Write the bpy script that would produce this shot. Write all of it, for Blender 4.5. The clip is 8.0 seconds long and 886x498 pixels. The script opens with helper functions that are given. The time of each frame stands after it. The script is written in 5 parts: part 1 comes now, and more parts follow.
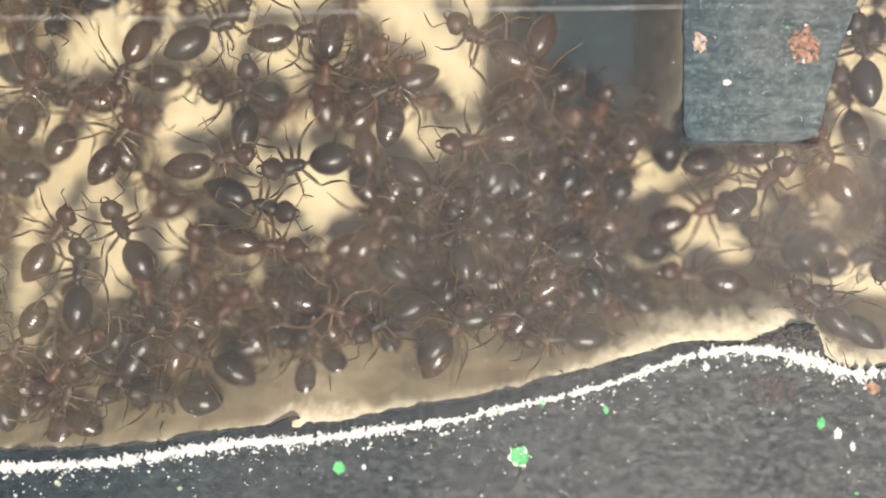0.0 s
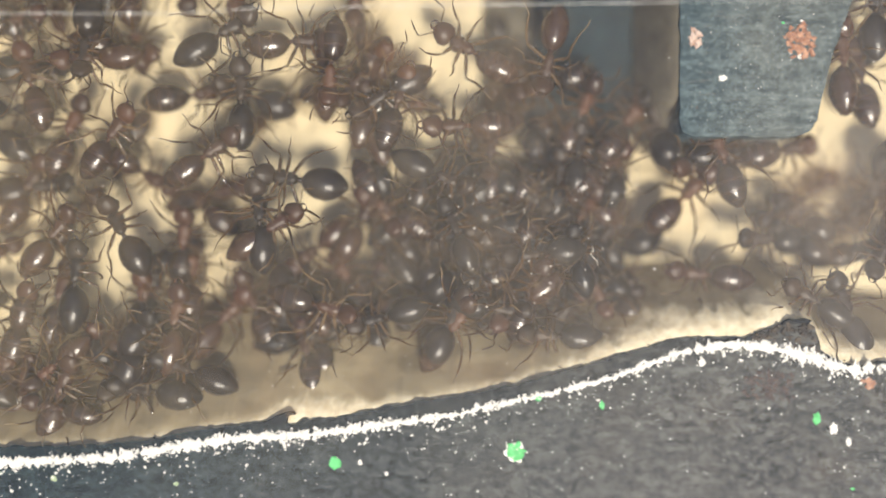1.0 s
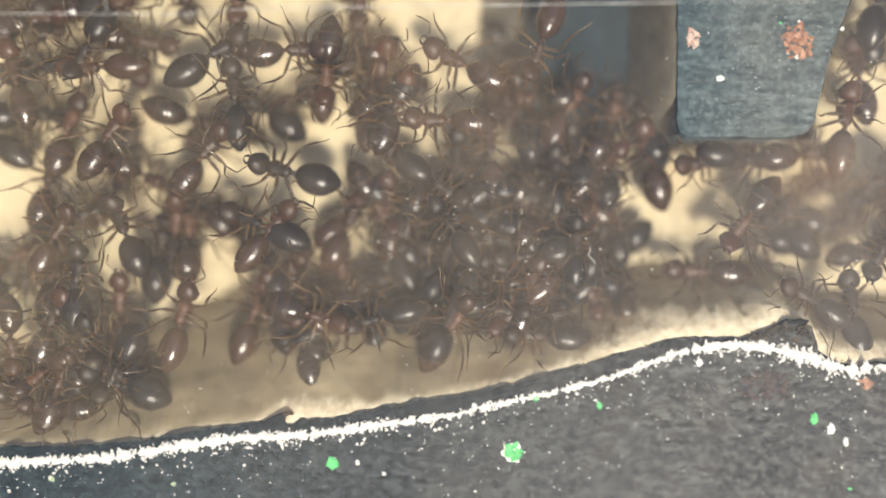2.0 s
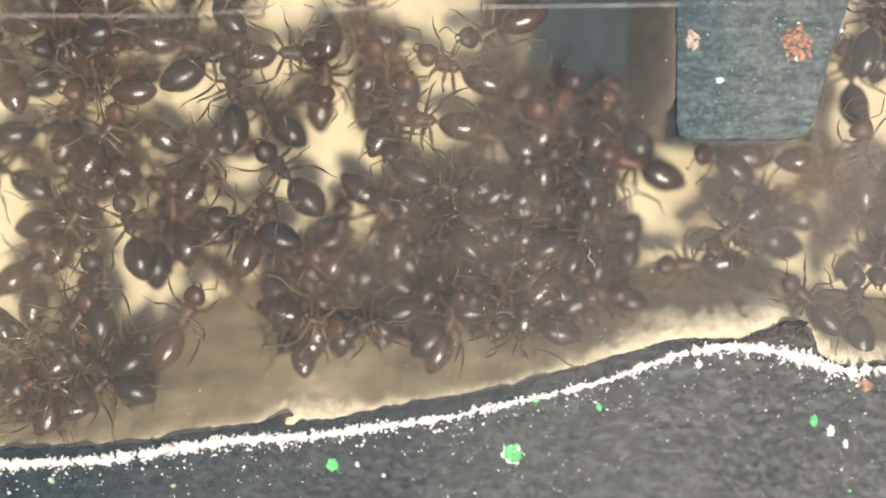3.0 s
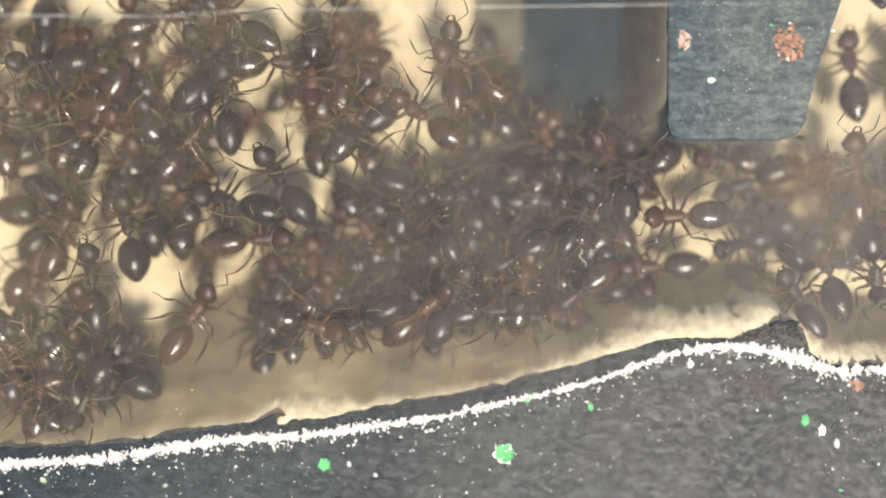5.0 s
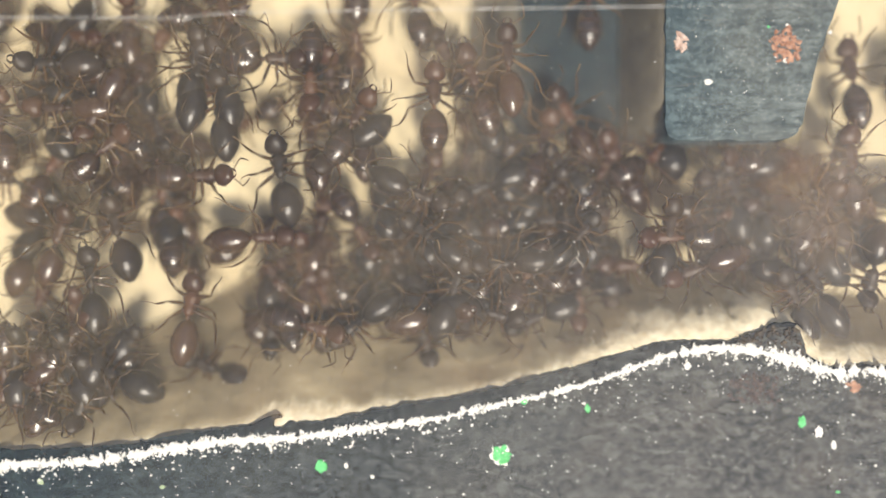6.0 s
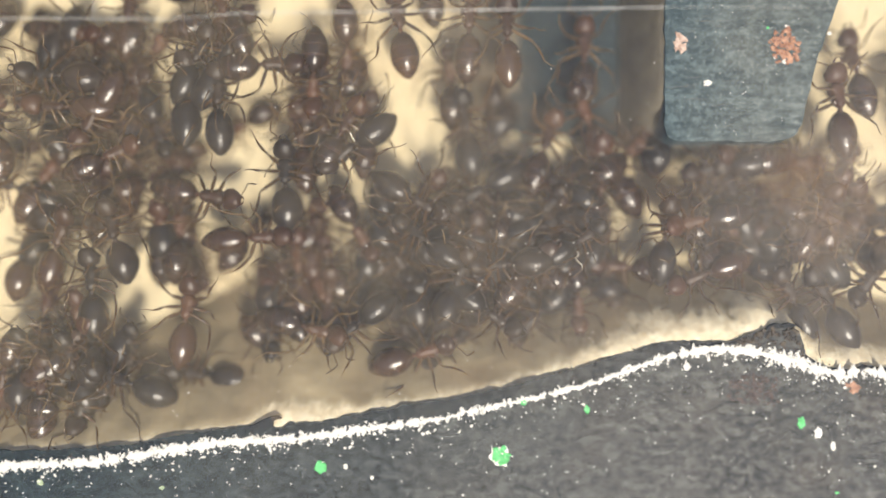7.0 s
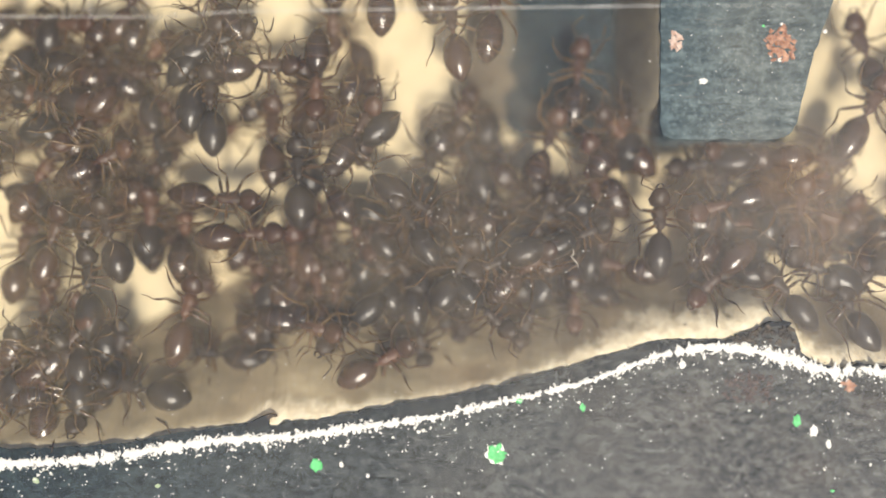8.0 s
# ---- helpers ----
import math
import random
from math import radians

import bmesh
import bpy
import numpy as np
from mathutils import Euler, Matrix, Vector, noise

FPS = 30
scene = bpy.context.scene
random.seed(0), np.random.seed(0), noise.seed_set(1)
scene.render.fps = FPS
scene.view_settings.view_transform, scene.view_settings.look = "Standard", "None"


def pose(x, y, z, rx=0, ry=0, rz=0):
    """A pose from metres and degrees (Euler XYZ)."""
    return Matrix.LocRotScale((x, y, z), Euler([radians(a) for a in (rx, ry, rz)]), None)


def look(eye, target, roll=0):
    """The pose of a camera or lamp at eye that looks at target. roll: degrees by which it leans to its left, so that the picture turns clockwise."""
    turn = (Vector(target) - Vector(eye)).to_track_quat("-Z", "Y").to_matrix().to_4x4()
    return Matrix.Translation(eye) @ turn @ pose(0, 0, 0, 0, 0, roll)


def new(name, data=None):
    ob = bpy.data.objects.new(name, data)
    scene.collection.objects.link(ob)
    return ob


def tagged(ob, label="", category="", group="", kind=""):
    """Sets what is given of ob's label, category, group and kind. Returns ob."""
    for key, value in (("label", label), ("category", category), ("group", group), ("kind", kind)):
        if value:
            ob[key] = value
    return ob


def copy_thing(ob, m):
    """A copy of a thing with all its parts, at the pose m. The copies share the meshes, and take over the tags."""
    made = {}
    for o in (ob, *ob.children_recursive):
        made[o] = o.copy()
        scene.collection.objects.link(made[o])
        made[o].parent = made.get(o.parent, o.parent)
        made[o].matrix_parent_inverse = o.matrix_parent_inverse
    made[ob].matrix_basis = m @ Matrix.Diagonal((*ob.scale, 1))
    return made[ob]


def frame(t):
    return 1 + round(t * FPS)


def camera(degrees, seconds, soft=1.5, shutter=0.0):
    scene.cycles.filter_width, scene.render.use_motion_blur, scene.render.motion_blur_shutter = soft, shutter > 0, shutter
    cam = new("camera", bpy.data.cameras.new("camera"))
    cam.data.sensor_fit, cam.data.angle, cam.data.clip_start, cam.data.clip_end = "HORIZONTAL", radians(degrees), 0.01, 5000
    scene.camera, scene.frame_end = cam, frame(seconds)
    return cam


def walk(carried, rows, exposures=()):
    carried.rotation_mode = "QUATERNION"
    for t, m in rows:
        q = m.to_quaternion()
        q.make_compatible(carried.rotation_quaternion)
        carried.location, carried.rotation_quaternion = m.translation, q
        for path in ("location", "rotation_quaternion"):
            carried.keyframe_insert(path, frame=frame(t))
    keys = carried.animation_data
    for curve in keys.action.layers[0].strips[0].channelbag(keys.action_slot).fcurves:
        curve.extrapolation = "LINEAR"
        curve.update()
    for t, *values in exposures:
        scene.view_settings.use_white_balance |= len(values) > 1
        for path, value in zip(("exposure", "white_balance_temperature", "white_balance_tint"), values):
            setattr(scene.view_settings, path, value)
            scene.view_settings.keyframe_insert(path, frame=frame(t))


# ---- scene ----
MM = 0.001
GLASS = 6.0      # underside of the cover glass above the nest floor, in mm
FLOOR = 1.4      # top of the plaster floor
SLAB = 5.93      # top of the dark slab that the glass lies on

# ---- camera: a small camera looking straight down through the cover glass ----
cam = camera(55.0, 8.0, soft=1.4)
cam.data.dof.use_dof = True
cam.data.dof.focus_distance = 0.0458
cam.data.dof.aperture_fstop = 4.0
EYE = [(0.0, 0.00, 0.00), (0.5, 0.08, -0.11), (1.0, 0.21, -0.24), (1.5, 0.33, -0.26), (3.0, 0.36, -0.13),
       (3.5, 0.52, -0.21), (4.0, 0.71, -0.25), (4.5, 0.75, -0.21), (6.0, 0.96, -0.05), (6.5, 0.99, -0.06),
       (7.0, 0.99, 0.00), (7.5, 1.12, -0.13), (8.0, 1.22, -0.10)]
walk(cam, [(t, pose(x * MM, y * MM, (51.2 + 0.016 * t) * MM)) for t, x, y in EYE])

# ---- light: daylight from a high sun and the sky ----
SUN_FROM = Vector((0.20, -0.52, 1.0)).normalized()
world = bpy.data.worlds.new("sky")
scene.world = world
world.use_nodes = True
wn = world.node_tree
sky = wn.nodes.new("ShaderNodeTexSky")
sky.sky_type = "NISHITA"
sky.sun_disc = False
sky.sun_elevation = math.asin(SUN_FROM.z)
sky.sun_rotation = math.atan2(SUN_FROM.x, SUN_FROM.y)
wn.nodes["Background"].inputs["Strength"].default_value = 0.126
wn.links.new(sky.outputs[0], wn.nodes["Background"].inputs["Color"])
sun_data = bpy.data.lights.new("sun", "SUN")
sun_data.energy, sun_data.angle, sun_data.color = 4.95, radians(7.0), (1.0, 0.91, 0.765)
sun = new("sun", sun_data)
sun.matrix_world = look(SUN_FROM, (0, 0, 0))
scene.view_settings.exposure = 0.09


# ---- materials ----
class Nodes:
    """A node material with short calls."""

    def __init__(self, name):
        self.mat = bpy.data.materials.new(name)
        self.mat.use_nodes = True
        self.tree = self.mat.node_tree
        self.bsdf = self.tree.nodes["Principled BSDF"]
        self.out = self.tree.nodes["Material Output"]

    def add(self, kind, **values):
        n = self.tree.nodes.new(kind)
        for key, value in values.items():
            n.inputs[key.replace("_", " ")].default_value = value
        return n

    def link(self, a, b):
        self.tree.links.new(a, b)

    def coords(self, scale=(1, 1, 1)):
        c = self.add("ShaderNodeTexCoord")
        m = self.add("ShaderNodeMapping")
        m.inputs["Scale"].default_value = scale
        self.link(c.outputs["Object"], m.inputs["Vector"])
        return m.outputs["Vector"]

    def noise(self, scale, detail=4, rough=0.55, vec=None):
        n = self.add("ShaderNodeTexNoise", Scale=scale, Detail=detail, Roughness=rough)
        self.link(vec if vec else self.coords(), n.inputs["Vector"])
        return n.outputs["Fac"]

    def ramp(self, fac, stops):
        r = self.add("ShaderNodeValToRGB")
        els = r.color_ramp.elements
        while len(els) < len(stops):
            els.new(0.5)
        for el, (p, c) in zip(els, stops):
            el.position, el.color = p, (*c, 1)
        self.link(fac, r.inputs["Fac"])
        return r.outputs["Color"]

    def mix(self, fac, a, b, how="MIX"):
        m = self.tree.nodes.new("ShaderNodeMix")
        m.data_type, m.blend_type = "RGBA", how
        for sock, v in ((m.inputs[0], fac), (m.inputs[6], a), (m.inputs[7], b)):
            if hasattr(v, "is_linked"):
                self.link(v, sock)
            elif isinstance(v, tuple):
                sock.default_value = (*v, 1)
            else:
                sock.default_value = v
        return m.outputs[2]

    def bump(self, height, strength, distance):
        b = self.add("ShaderNodeBump", Strength=strength, Distance=distance)
        self.link(height, b.inputs["Height"])
        self.link(b.outputs["Normal"], self.bsdf.inputs["Normal"])

    def done(self, color=None, rough=0.5, **more):
        if color is not None:
            if isinstance(color, tuple):
                self.bsdf.inputs["Base Color"].default_value = (*color, 1)
            else:
                self.link(color, self.bsdf.inputs["Base Color"])
        if hasattr(rough, "is_linked"):
            self.link(rough, self.bsdf.inputs["Roughness"])
        else:
            self.bsdf.inputs["Roughness"].default_value = rough
        for key, value in more.items():
            self.bsdf.inputs[key.replace("_", " ")].default_value = value
        return self.mat


def plaster_material():
    n = Nodes("cream_plaster")
    big = n.noise(140, 5, 0.6)
    fine = n.noise(2500, 4, 0.6)
    base = n.ramp(big, [(0.30, (0.58, 0.45, 0.25)), (0.46, (0.82, 0.69, 0.42)), (0.70, (0.89, 0.78, 0.51))])
    col = n.mix(0.35, base, n.ramp(fine, [(0.35, (0.58, 0.46, 0.29)), (0.65, (0.88, 0.77, 0.55))]))
    n.bump(fine, 0.5, 0.0002)
    return n.done(col, 0.85)


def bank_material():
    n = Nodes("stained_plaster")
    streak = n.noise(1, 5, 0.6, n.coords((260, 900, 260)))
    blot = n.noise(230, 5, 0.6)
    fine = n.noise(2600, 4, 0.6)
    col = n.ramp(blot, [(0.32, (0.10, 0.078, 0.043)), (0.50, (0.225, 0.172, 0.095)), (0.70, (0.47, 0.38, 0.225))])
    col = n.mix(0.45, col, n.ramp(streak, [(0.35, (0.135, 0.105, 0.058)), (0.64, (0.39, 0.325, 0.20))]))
    lip_mask = n.add("ShaderNodeAttribute")
    lip_mask.attribute_name = "lip_pale"
    lip_color = n.ramp(fine, [(0.35, (0.72, 0.61, 0.41)), (0.65, (0.92, 0.84, 0.63))])
    col = n.mix(lip_mask.outputs["Fac"], col, lip_color)
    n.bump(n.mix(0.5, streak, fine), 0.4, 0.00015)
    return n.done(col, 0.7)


def slab_material(name, dark, light, blotch=0.42, warm=(0.075, 0.062, 0.048), west=(1.0, 1.0, 1.0), east=(1.0, 1.0, 1.0), flecks=0.0, reach=(-0.022, 0.016)):
    n = Nodes(name)
    grain = n.noise(1, 6, 0.65, n.coords((260, 1900, 900)))
    cloud = n.noise(120, 6, 0.65)
    mottle = n.noise(1, 8, 0.8, n.coords((1500, 2500, 1800)))
    speck = n.noise(4200, 4, 0.6)
    col = n.mix(n.ramp(cloud, [(0.34, (0, 0, 0)), (0.64, (1, 1, 1))]), dark, light)
    streak = n.noise(1, 5, 0.7, n.coords((140, 2600, 900)))
    col = n.mix(0.16, col, n.ramp(streak, [(0.40, tuple(c * 0.5 for c in dark)), (0.60, tuple(c * 1.5 for c in light))]))
    tint = n.noise(190, 4, 0.6)
    col = n.mix(n.ramp(tint, [(0.48, (0, 0, 0)), (0.70, (0.5, 0.5, 0.5))]), col, warm)
    col = n.mix(0.22, col, n.ramp(grain, [(0.36, dark), (0.68, light)]))
    col = n.mix(blotch, col, n.ramp(mottle, [(0.38, tuple(c * 0.2 for c in dark)), (0.50, light), (0.62, tuple(c * 4.0 for c in light))]))
    pale = n.ramp(speck, [(0.585, (0, 0, 0)), (0.66, (1, 1, 1))])
    col = n.mix(pale, col, tuple(c * 1.5 + 0.20 * max(0, blotch - 0.2) for c in light))
    if flecks:
        # grey-green blots and hairline scratches along the sawn face
        blot_at = n.noise(1, 5, 0.75, n.coords((1300, 1700, 1500)))
        col = n.mix(n.ramp(blot_at, [(0.56, (0, 0, 0)), (0.70, (flecks, flecks, flecks))]), col, tuple(c * 2.2 + 0.012 for c in light))
        hole = n.noise(1, 6, 0.8, n.coords((900, 2100, 1500)))
        col = n.mix(n.ramp(hole, [(0.33, (flecks, flecks, flecks)), (0.45, (0, 0, 0))]), col, tuple(c * 0.25 for c in dark))
        hair = n.noise(1, 3, 0.6, n.coords((60, 5200, 900)))
        col = n.mix(n.ramp(hair, [(0.64, (0, 0, 0)), (0.72, (0.6 * flecks,) * 3)]), col, tuple(c * 1.9 for c in light))
    # the colour is multiplied along x: bluer and darker west, browner and paler east
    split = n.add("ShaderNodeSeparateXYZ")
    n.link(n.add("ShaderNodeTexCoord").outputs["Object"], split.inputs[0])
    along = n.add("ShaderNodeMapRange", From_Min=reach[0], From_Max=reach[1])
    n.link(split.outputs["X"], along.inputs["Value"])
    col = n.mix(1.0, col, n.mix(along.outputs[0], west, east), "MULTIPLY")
    n.bump(n.mix(0.6, grain, mottle), 0.35, 0.00010)
    return n.done(col, 0.75, Specular_IOR_Level=0.12)


def chitin_material(name, deep, warm, rough, relief=0.00003, gloss=0.8, banded=False):
    n = Nodes(name)
    info = n.add("ShaderNodeObjectInfo")
    grain = n.noise(1600, 4, 0.6)
    col = n.mix(info.outputs["Random"], deep, warm)
    col = n.mix(n.ramp(grain, [(0.35, (0, 0, 0)), (0.75, (0.5, 0.5, 0.5))]), col, warm)
    if banded:
        # paler hind margins of the segments
        split = n.add("ShaderNodeSeparateXYZ")
        n.link(n.add("ShaderNodeTexCoord").outputs["Object"], split.inputs[0])
        along = n.add("ShaderNodeMapRange", From_Min=-0.00338, From_Max=-0.00064)
        n.link(split.outputs["X"], along.inputs["Value"])
        black, pale = (0, 0, 0), (0.32, 0.32, 0.32)
        stops = [(p + d, c) for p in (0.19, 0.39, 0.63) for d, c in ((-0.03, black), (0.0, pale), (0.05, black))]
        col = n.mix(n.ramp(along.outputs[0], stops), col, tuple(0.03 + 1.6 * c for c in warm))
    n.bump(n.noise(7000, 3, 0.6), 0.5, relief)
    return n.done(col, rough, Specular_IOR_Level=gloss)


def amber_glow(mat):
    """Thin horn lets light from behind shine through, amber."""
    tree = mat.node_tree
    film = tree.nodes.new("ShaderNodeBsdfTranslucent")
    film.inputs["Color"].default_value = (0.34, 0.17, 0.065, 1)
    blend = tree.nodes.new("ShaderNodeMixShader")
    blend.inputs[0].default_value = 0.18
    tree.links.new(tree.nodes["Principled BSDF"].outputs[0], blend.inputs[1])
    tree.links.new(film.outputs[0], blend.inputs[2])
    tree.links.new(blend.outputs[0], tree.nodes["Material Output"].inputs["Surface"])


def plain_material(name, a, b, rough, scale=4000, **more):
    n = Nodes(name)
    col = n.ramp(n.noise(scale, 3, 0.6), [(0.35, a), (0.65, b)])
    n.bump(n.noise(scale * 2, 2, 0.5), 0.4, 0.00004)
    return n.done(col, rough, **more)


def glass_material():
    """Thin cover glass: clear, with a mirror skin by its angle and a fine film of dust and dried droplets."""
    n = Nodes("dusty_glass")
    clear = n.tree.nodes.new("ShaderNodeBsdfTransparent")
    skin = n.add("ShaderNodeBsdfGlossy", Roughness=0.03)
    film = n.add("ShaderNodeBsdfDiffuse")
    film.inputs["Color"].default_value = (0.70, 0.73, 0.72, 1)
    fres = n.add("ShaderNodeFresnel", IOR=1.45)
    a = n.tree.nodes.new("ShaderNodeMixShader")
    n.link(fres.outputs[0], a.inputs[0])
    n.link(clear.outputs[0], a.inputs[1])
    n.link(skin.outputs[0], a.inputs[2])
    dust = n.add("ShaderNodeMapRange", From_Min=0.3, From_Max=0.75, To_Min=0.005, To_Max=0.017)
    n.link(n.noise(110, 6, 0.65), dust.inputs["Value"])
    b = n.tree.nodes.new("ShaderNodeMixShader")
    n.link(dust.outputs[0], b.inputs[0])
    n.link(a.outputs[0], b.inputs[1])
    n.link(film.outputs[0], b.inputs[2])
    n.link(b.outputs[0], n.out.inputs["Surface"])
    n.tree.nodes.remove(n.bsdf)
    return n.mat


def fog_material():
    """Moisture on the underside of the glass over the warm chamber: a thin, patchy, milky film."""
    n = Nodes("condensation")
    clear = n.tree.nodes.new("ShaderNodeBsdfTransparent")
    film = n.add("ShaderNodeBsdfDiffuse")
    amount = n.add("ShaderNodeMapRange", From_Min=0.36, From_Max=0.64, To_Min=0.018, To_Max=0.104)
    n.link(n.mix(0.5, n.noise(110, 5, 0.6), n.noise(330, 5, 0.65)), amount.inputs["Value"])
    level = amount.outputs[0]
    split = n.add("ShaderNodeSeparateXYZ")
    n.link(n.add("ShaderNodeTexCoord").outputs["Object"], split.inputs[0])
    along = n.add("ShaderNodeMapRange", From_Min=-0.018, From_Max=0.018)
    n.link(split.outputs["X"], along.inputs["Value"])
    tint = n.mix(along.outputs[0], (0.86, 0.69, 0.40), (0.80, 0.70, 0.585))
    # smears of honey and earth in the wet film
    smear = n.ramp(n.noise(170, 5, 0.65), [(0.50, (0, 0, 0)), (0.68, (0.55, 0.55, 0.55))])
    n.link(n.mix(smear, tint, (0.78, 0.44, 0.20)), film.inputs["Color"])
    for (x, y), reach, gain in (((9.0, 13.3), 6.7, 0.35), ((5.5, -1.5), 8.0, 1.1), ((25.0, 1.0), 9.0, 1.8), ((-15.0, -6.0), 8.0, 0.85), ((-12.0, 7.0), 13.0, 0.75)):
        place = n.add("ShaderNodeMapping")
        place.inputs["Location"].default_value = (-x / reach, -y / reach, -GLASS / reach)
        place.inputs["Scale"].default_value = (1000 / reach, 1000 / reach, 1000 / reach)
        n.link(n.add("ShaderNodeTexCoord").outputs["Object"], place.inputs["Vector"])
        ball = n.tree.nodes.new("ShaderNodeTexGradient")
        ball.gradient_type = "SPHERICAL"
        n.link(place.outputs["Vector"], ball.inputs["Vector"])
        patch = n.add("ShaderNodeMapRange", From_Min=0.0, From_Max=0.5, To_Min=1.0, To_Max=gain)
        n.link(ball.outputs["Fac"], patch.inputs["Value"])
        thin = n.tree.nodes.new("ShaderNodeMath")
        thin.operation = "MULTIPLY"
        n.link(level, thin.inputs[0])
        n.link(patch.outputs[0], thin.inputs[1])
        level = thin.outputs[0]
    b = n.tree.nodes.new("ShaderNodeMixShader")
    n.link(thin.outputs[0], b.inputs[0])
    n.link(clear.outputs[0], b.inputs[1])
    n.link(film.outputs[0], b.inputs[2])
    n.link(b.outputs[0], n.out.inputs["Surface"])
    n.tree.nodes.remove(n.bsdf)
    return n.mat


PLASTER = plaster_material()
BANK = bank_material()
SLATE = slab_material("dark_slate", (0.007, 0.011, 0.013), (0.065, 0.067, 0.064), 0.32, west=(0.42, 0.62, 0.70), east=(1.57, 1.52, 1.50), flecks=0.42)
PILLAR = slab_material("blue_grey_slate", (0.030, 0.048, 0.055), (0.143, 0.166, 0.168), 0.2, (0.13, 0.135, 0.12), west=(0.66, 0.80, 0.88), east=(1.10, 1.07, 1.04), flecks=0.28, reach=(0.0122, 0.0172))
STEP = slab_material("step_slate", (0.008, 0.018, 0.023), (0.028, 0.044, 0.050), 0.25, (0.05, 0.048, 0.04))
GLASS_MAT = glass_material()
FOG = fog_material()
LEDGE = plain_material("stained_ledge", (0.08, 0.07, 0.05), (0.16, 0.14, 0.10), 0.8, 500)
CRUMB = plain_material("slate_crumb", (0.005, 0.007, 0.008), (0.022, 0.024, 0.024), 0.8, 1500)
DIRT = plain_material("brown_dirt", (0.030, 0.024, 0.018), (0.13, 0.10, 0.07), 0.8, 1500)
CHALK = plain_material("white_mineral_crust", (0.78, 0.77, 0.72), (0.90, 0.89, 0.86), 0.6)
GREEN = plain_material("green_paint", (0.05, 0.45, 0.10), (0.15, 0.72, 0.25), 0.5)
PALE_GREEN = plain_material("pale_green_paint", (0.34, 0.46, 0.26), (0.62, 0.70, 0.46), 0.5)
RUST = plain_material("red_brown_crumb", (0.24, 0.10, 0.055), (0.58, 0.34, 0.23), 0.6, 3000)
PINK = plain_material("pink_crumb", (0.42, 0.26, 0.19), (0.75, 0.60, 0.52), 0.6, 3000)
SMUDGE = plain_material("brown_smudge", (0.075, 0.058, 0.05), (0.16, 0.112, 0.098), 0.8, 3000)
SCUFF = plain_material("scuffed_slate", (0.09, 0.09, 0.085), (0.24, 0.23, 0.21), 0.6, 900)
PALE = plain_material("pale_fibre", (0.62, 0.58, 0.50), (0.80, 0.77, 0.70), 0.5)
SCORED = plain_material("scored_glass", (0.40, 0.39, 0.36), (0.70, 0.68, 0.63), 0.5, 700)
GASTER = chitin_material("gaster_chitin", (0.010, 0.007, 0.005), (0.050, 0.022, 0.011), 0.22, banded=True)
BODY = chitin_material("body_chitin", (0.022, 0.012, 0.008), (0.100, 0.040, 0.019), 0.38, 0.00006, 0.4)
HEAD = chitin_material("head_chitin", (0.020, 0.010, 0.007), (0.066, 0.023, 0.013), 0.36, 0.00003, 0.4)
LIMB = chitin_material("limb_chitin", (0.018, 0.011, 0.007), (0.105, 0.060, 0.030), 0.10, 0.00002, 1.0)
amber_glow(LIMB)
PALE_LIMB = chitin_material("pale_limb_chitin", (0.05, 0.032, 0.018), (0.19, 0.125, 0.066), 0.12, 0.00002, 0.9)
amber_glow(PALE_LIMB)
DARK_GASTER = chitin_material("black_gaster_chitin", (0.005, 0.005, 0.006), (0.018, 0.013, 0.011), 0.30, gloss=0.5, banded=True)
DARK_BODY = chitin_material("black_body_chitin", (0.008, 0.007, 0.007), (0.032, 0.019, 0.013), 0.38, 0.00005, 0.35)
RED_GASTER = chitin_material("amber_gaster_chitin", (0.016, 0.009, 0.006), (0.050, 0.024, 0.013), 0.23, banded=True)
RED_BODY = chitin_material("amber_body_chitin", (0.024, 0.011, 0.007), (0.068, 0.027, 0.014), 0.38, 0.00005, 0.4)
# naturally pale tarsi, made paler still to paint in sunlit feet at the glass
FOOT_HORN = chitin_material("foot_chitin", (0.085, 0.055, 0.030), (0.28, 0.20, 0.115), 0.14, 0.00002, 0.9)
HAIR = plain_material("pale_bristle", (0.16, 0.11, 0.06), (0.32, 0.24, 0.14), 0.3)
EYE_MAT = plain_material("eye_black", (0.010, 0.010, 0.010), (0.020, 0.018, 0.016), 0.15)


# ---- building helpers ----
def part(name, bm, material, parent=None, label=""):
    """Links a bmesh as one mesh object, under a thing where one is given."""
    me = bpy.data.meshes.new(name)
    bm.to_mesh(me)
    bm.free()
    me.materials.append(material)
    ob = new(name, me)
    ob.parent = parent
    if label:
        tagged(ob, label)
    return ob


def smooth(ob):
    for p in ob.data.polygons:
        p.use_smooth = True
    return ob


def line_at(points, x):
    """The height y of a bent line at x."""
    return float(np.interp(x, [p[0] for p in points], [p[1] for p in points]))


def tube(bm, pts, radii, sides=6, flat=1.0):
    """A tapering tube along points, with closed ends."""
    rings = []
    pts = [Vector(p) for p in pts]
    for i, p in enumerate(pts):
        d = (pts[min(i + 1, len(pts) - 1)] - pts[max(i - 1, 0)]).normalized()
        side = d.cross(Vector((0, 0, 1)))
        side = side.normalized() if side.length > 1e-6 else Vector((0, 1, 0))
        up = side.cross(d)
        rings.append([bm.verts.new(p + radii[i] * (math.cos(a) * side + flat * math.sin(a) * up))
                      for a in (2 * math.pi * k / sides for k in range(sides))])
    for a, b in zip(rings, rings[1:]):
        for k in range(sides):
            bm.faces.new((a[k], a[(k + 1) % sides], b[(k + 1) % sides], b[k]))
    bm.faces.new(rings[0][::-1])
    bm.faces.new(rings[-1])


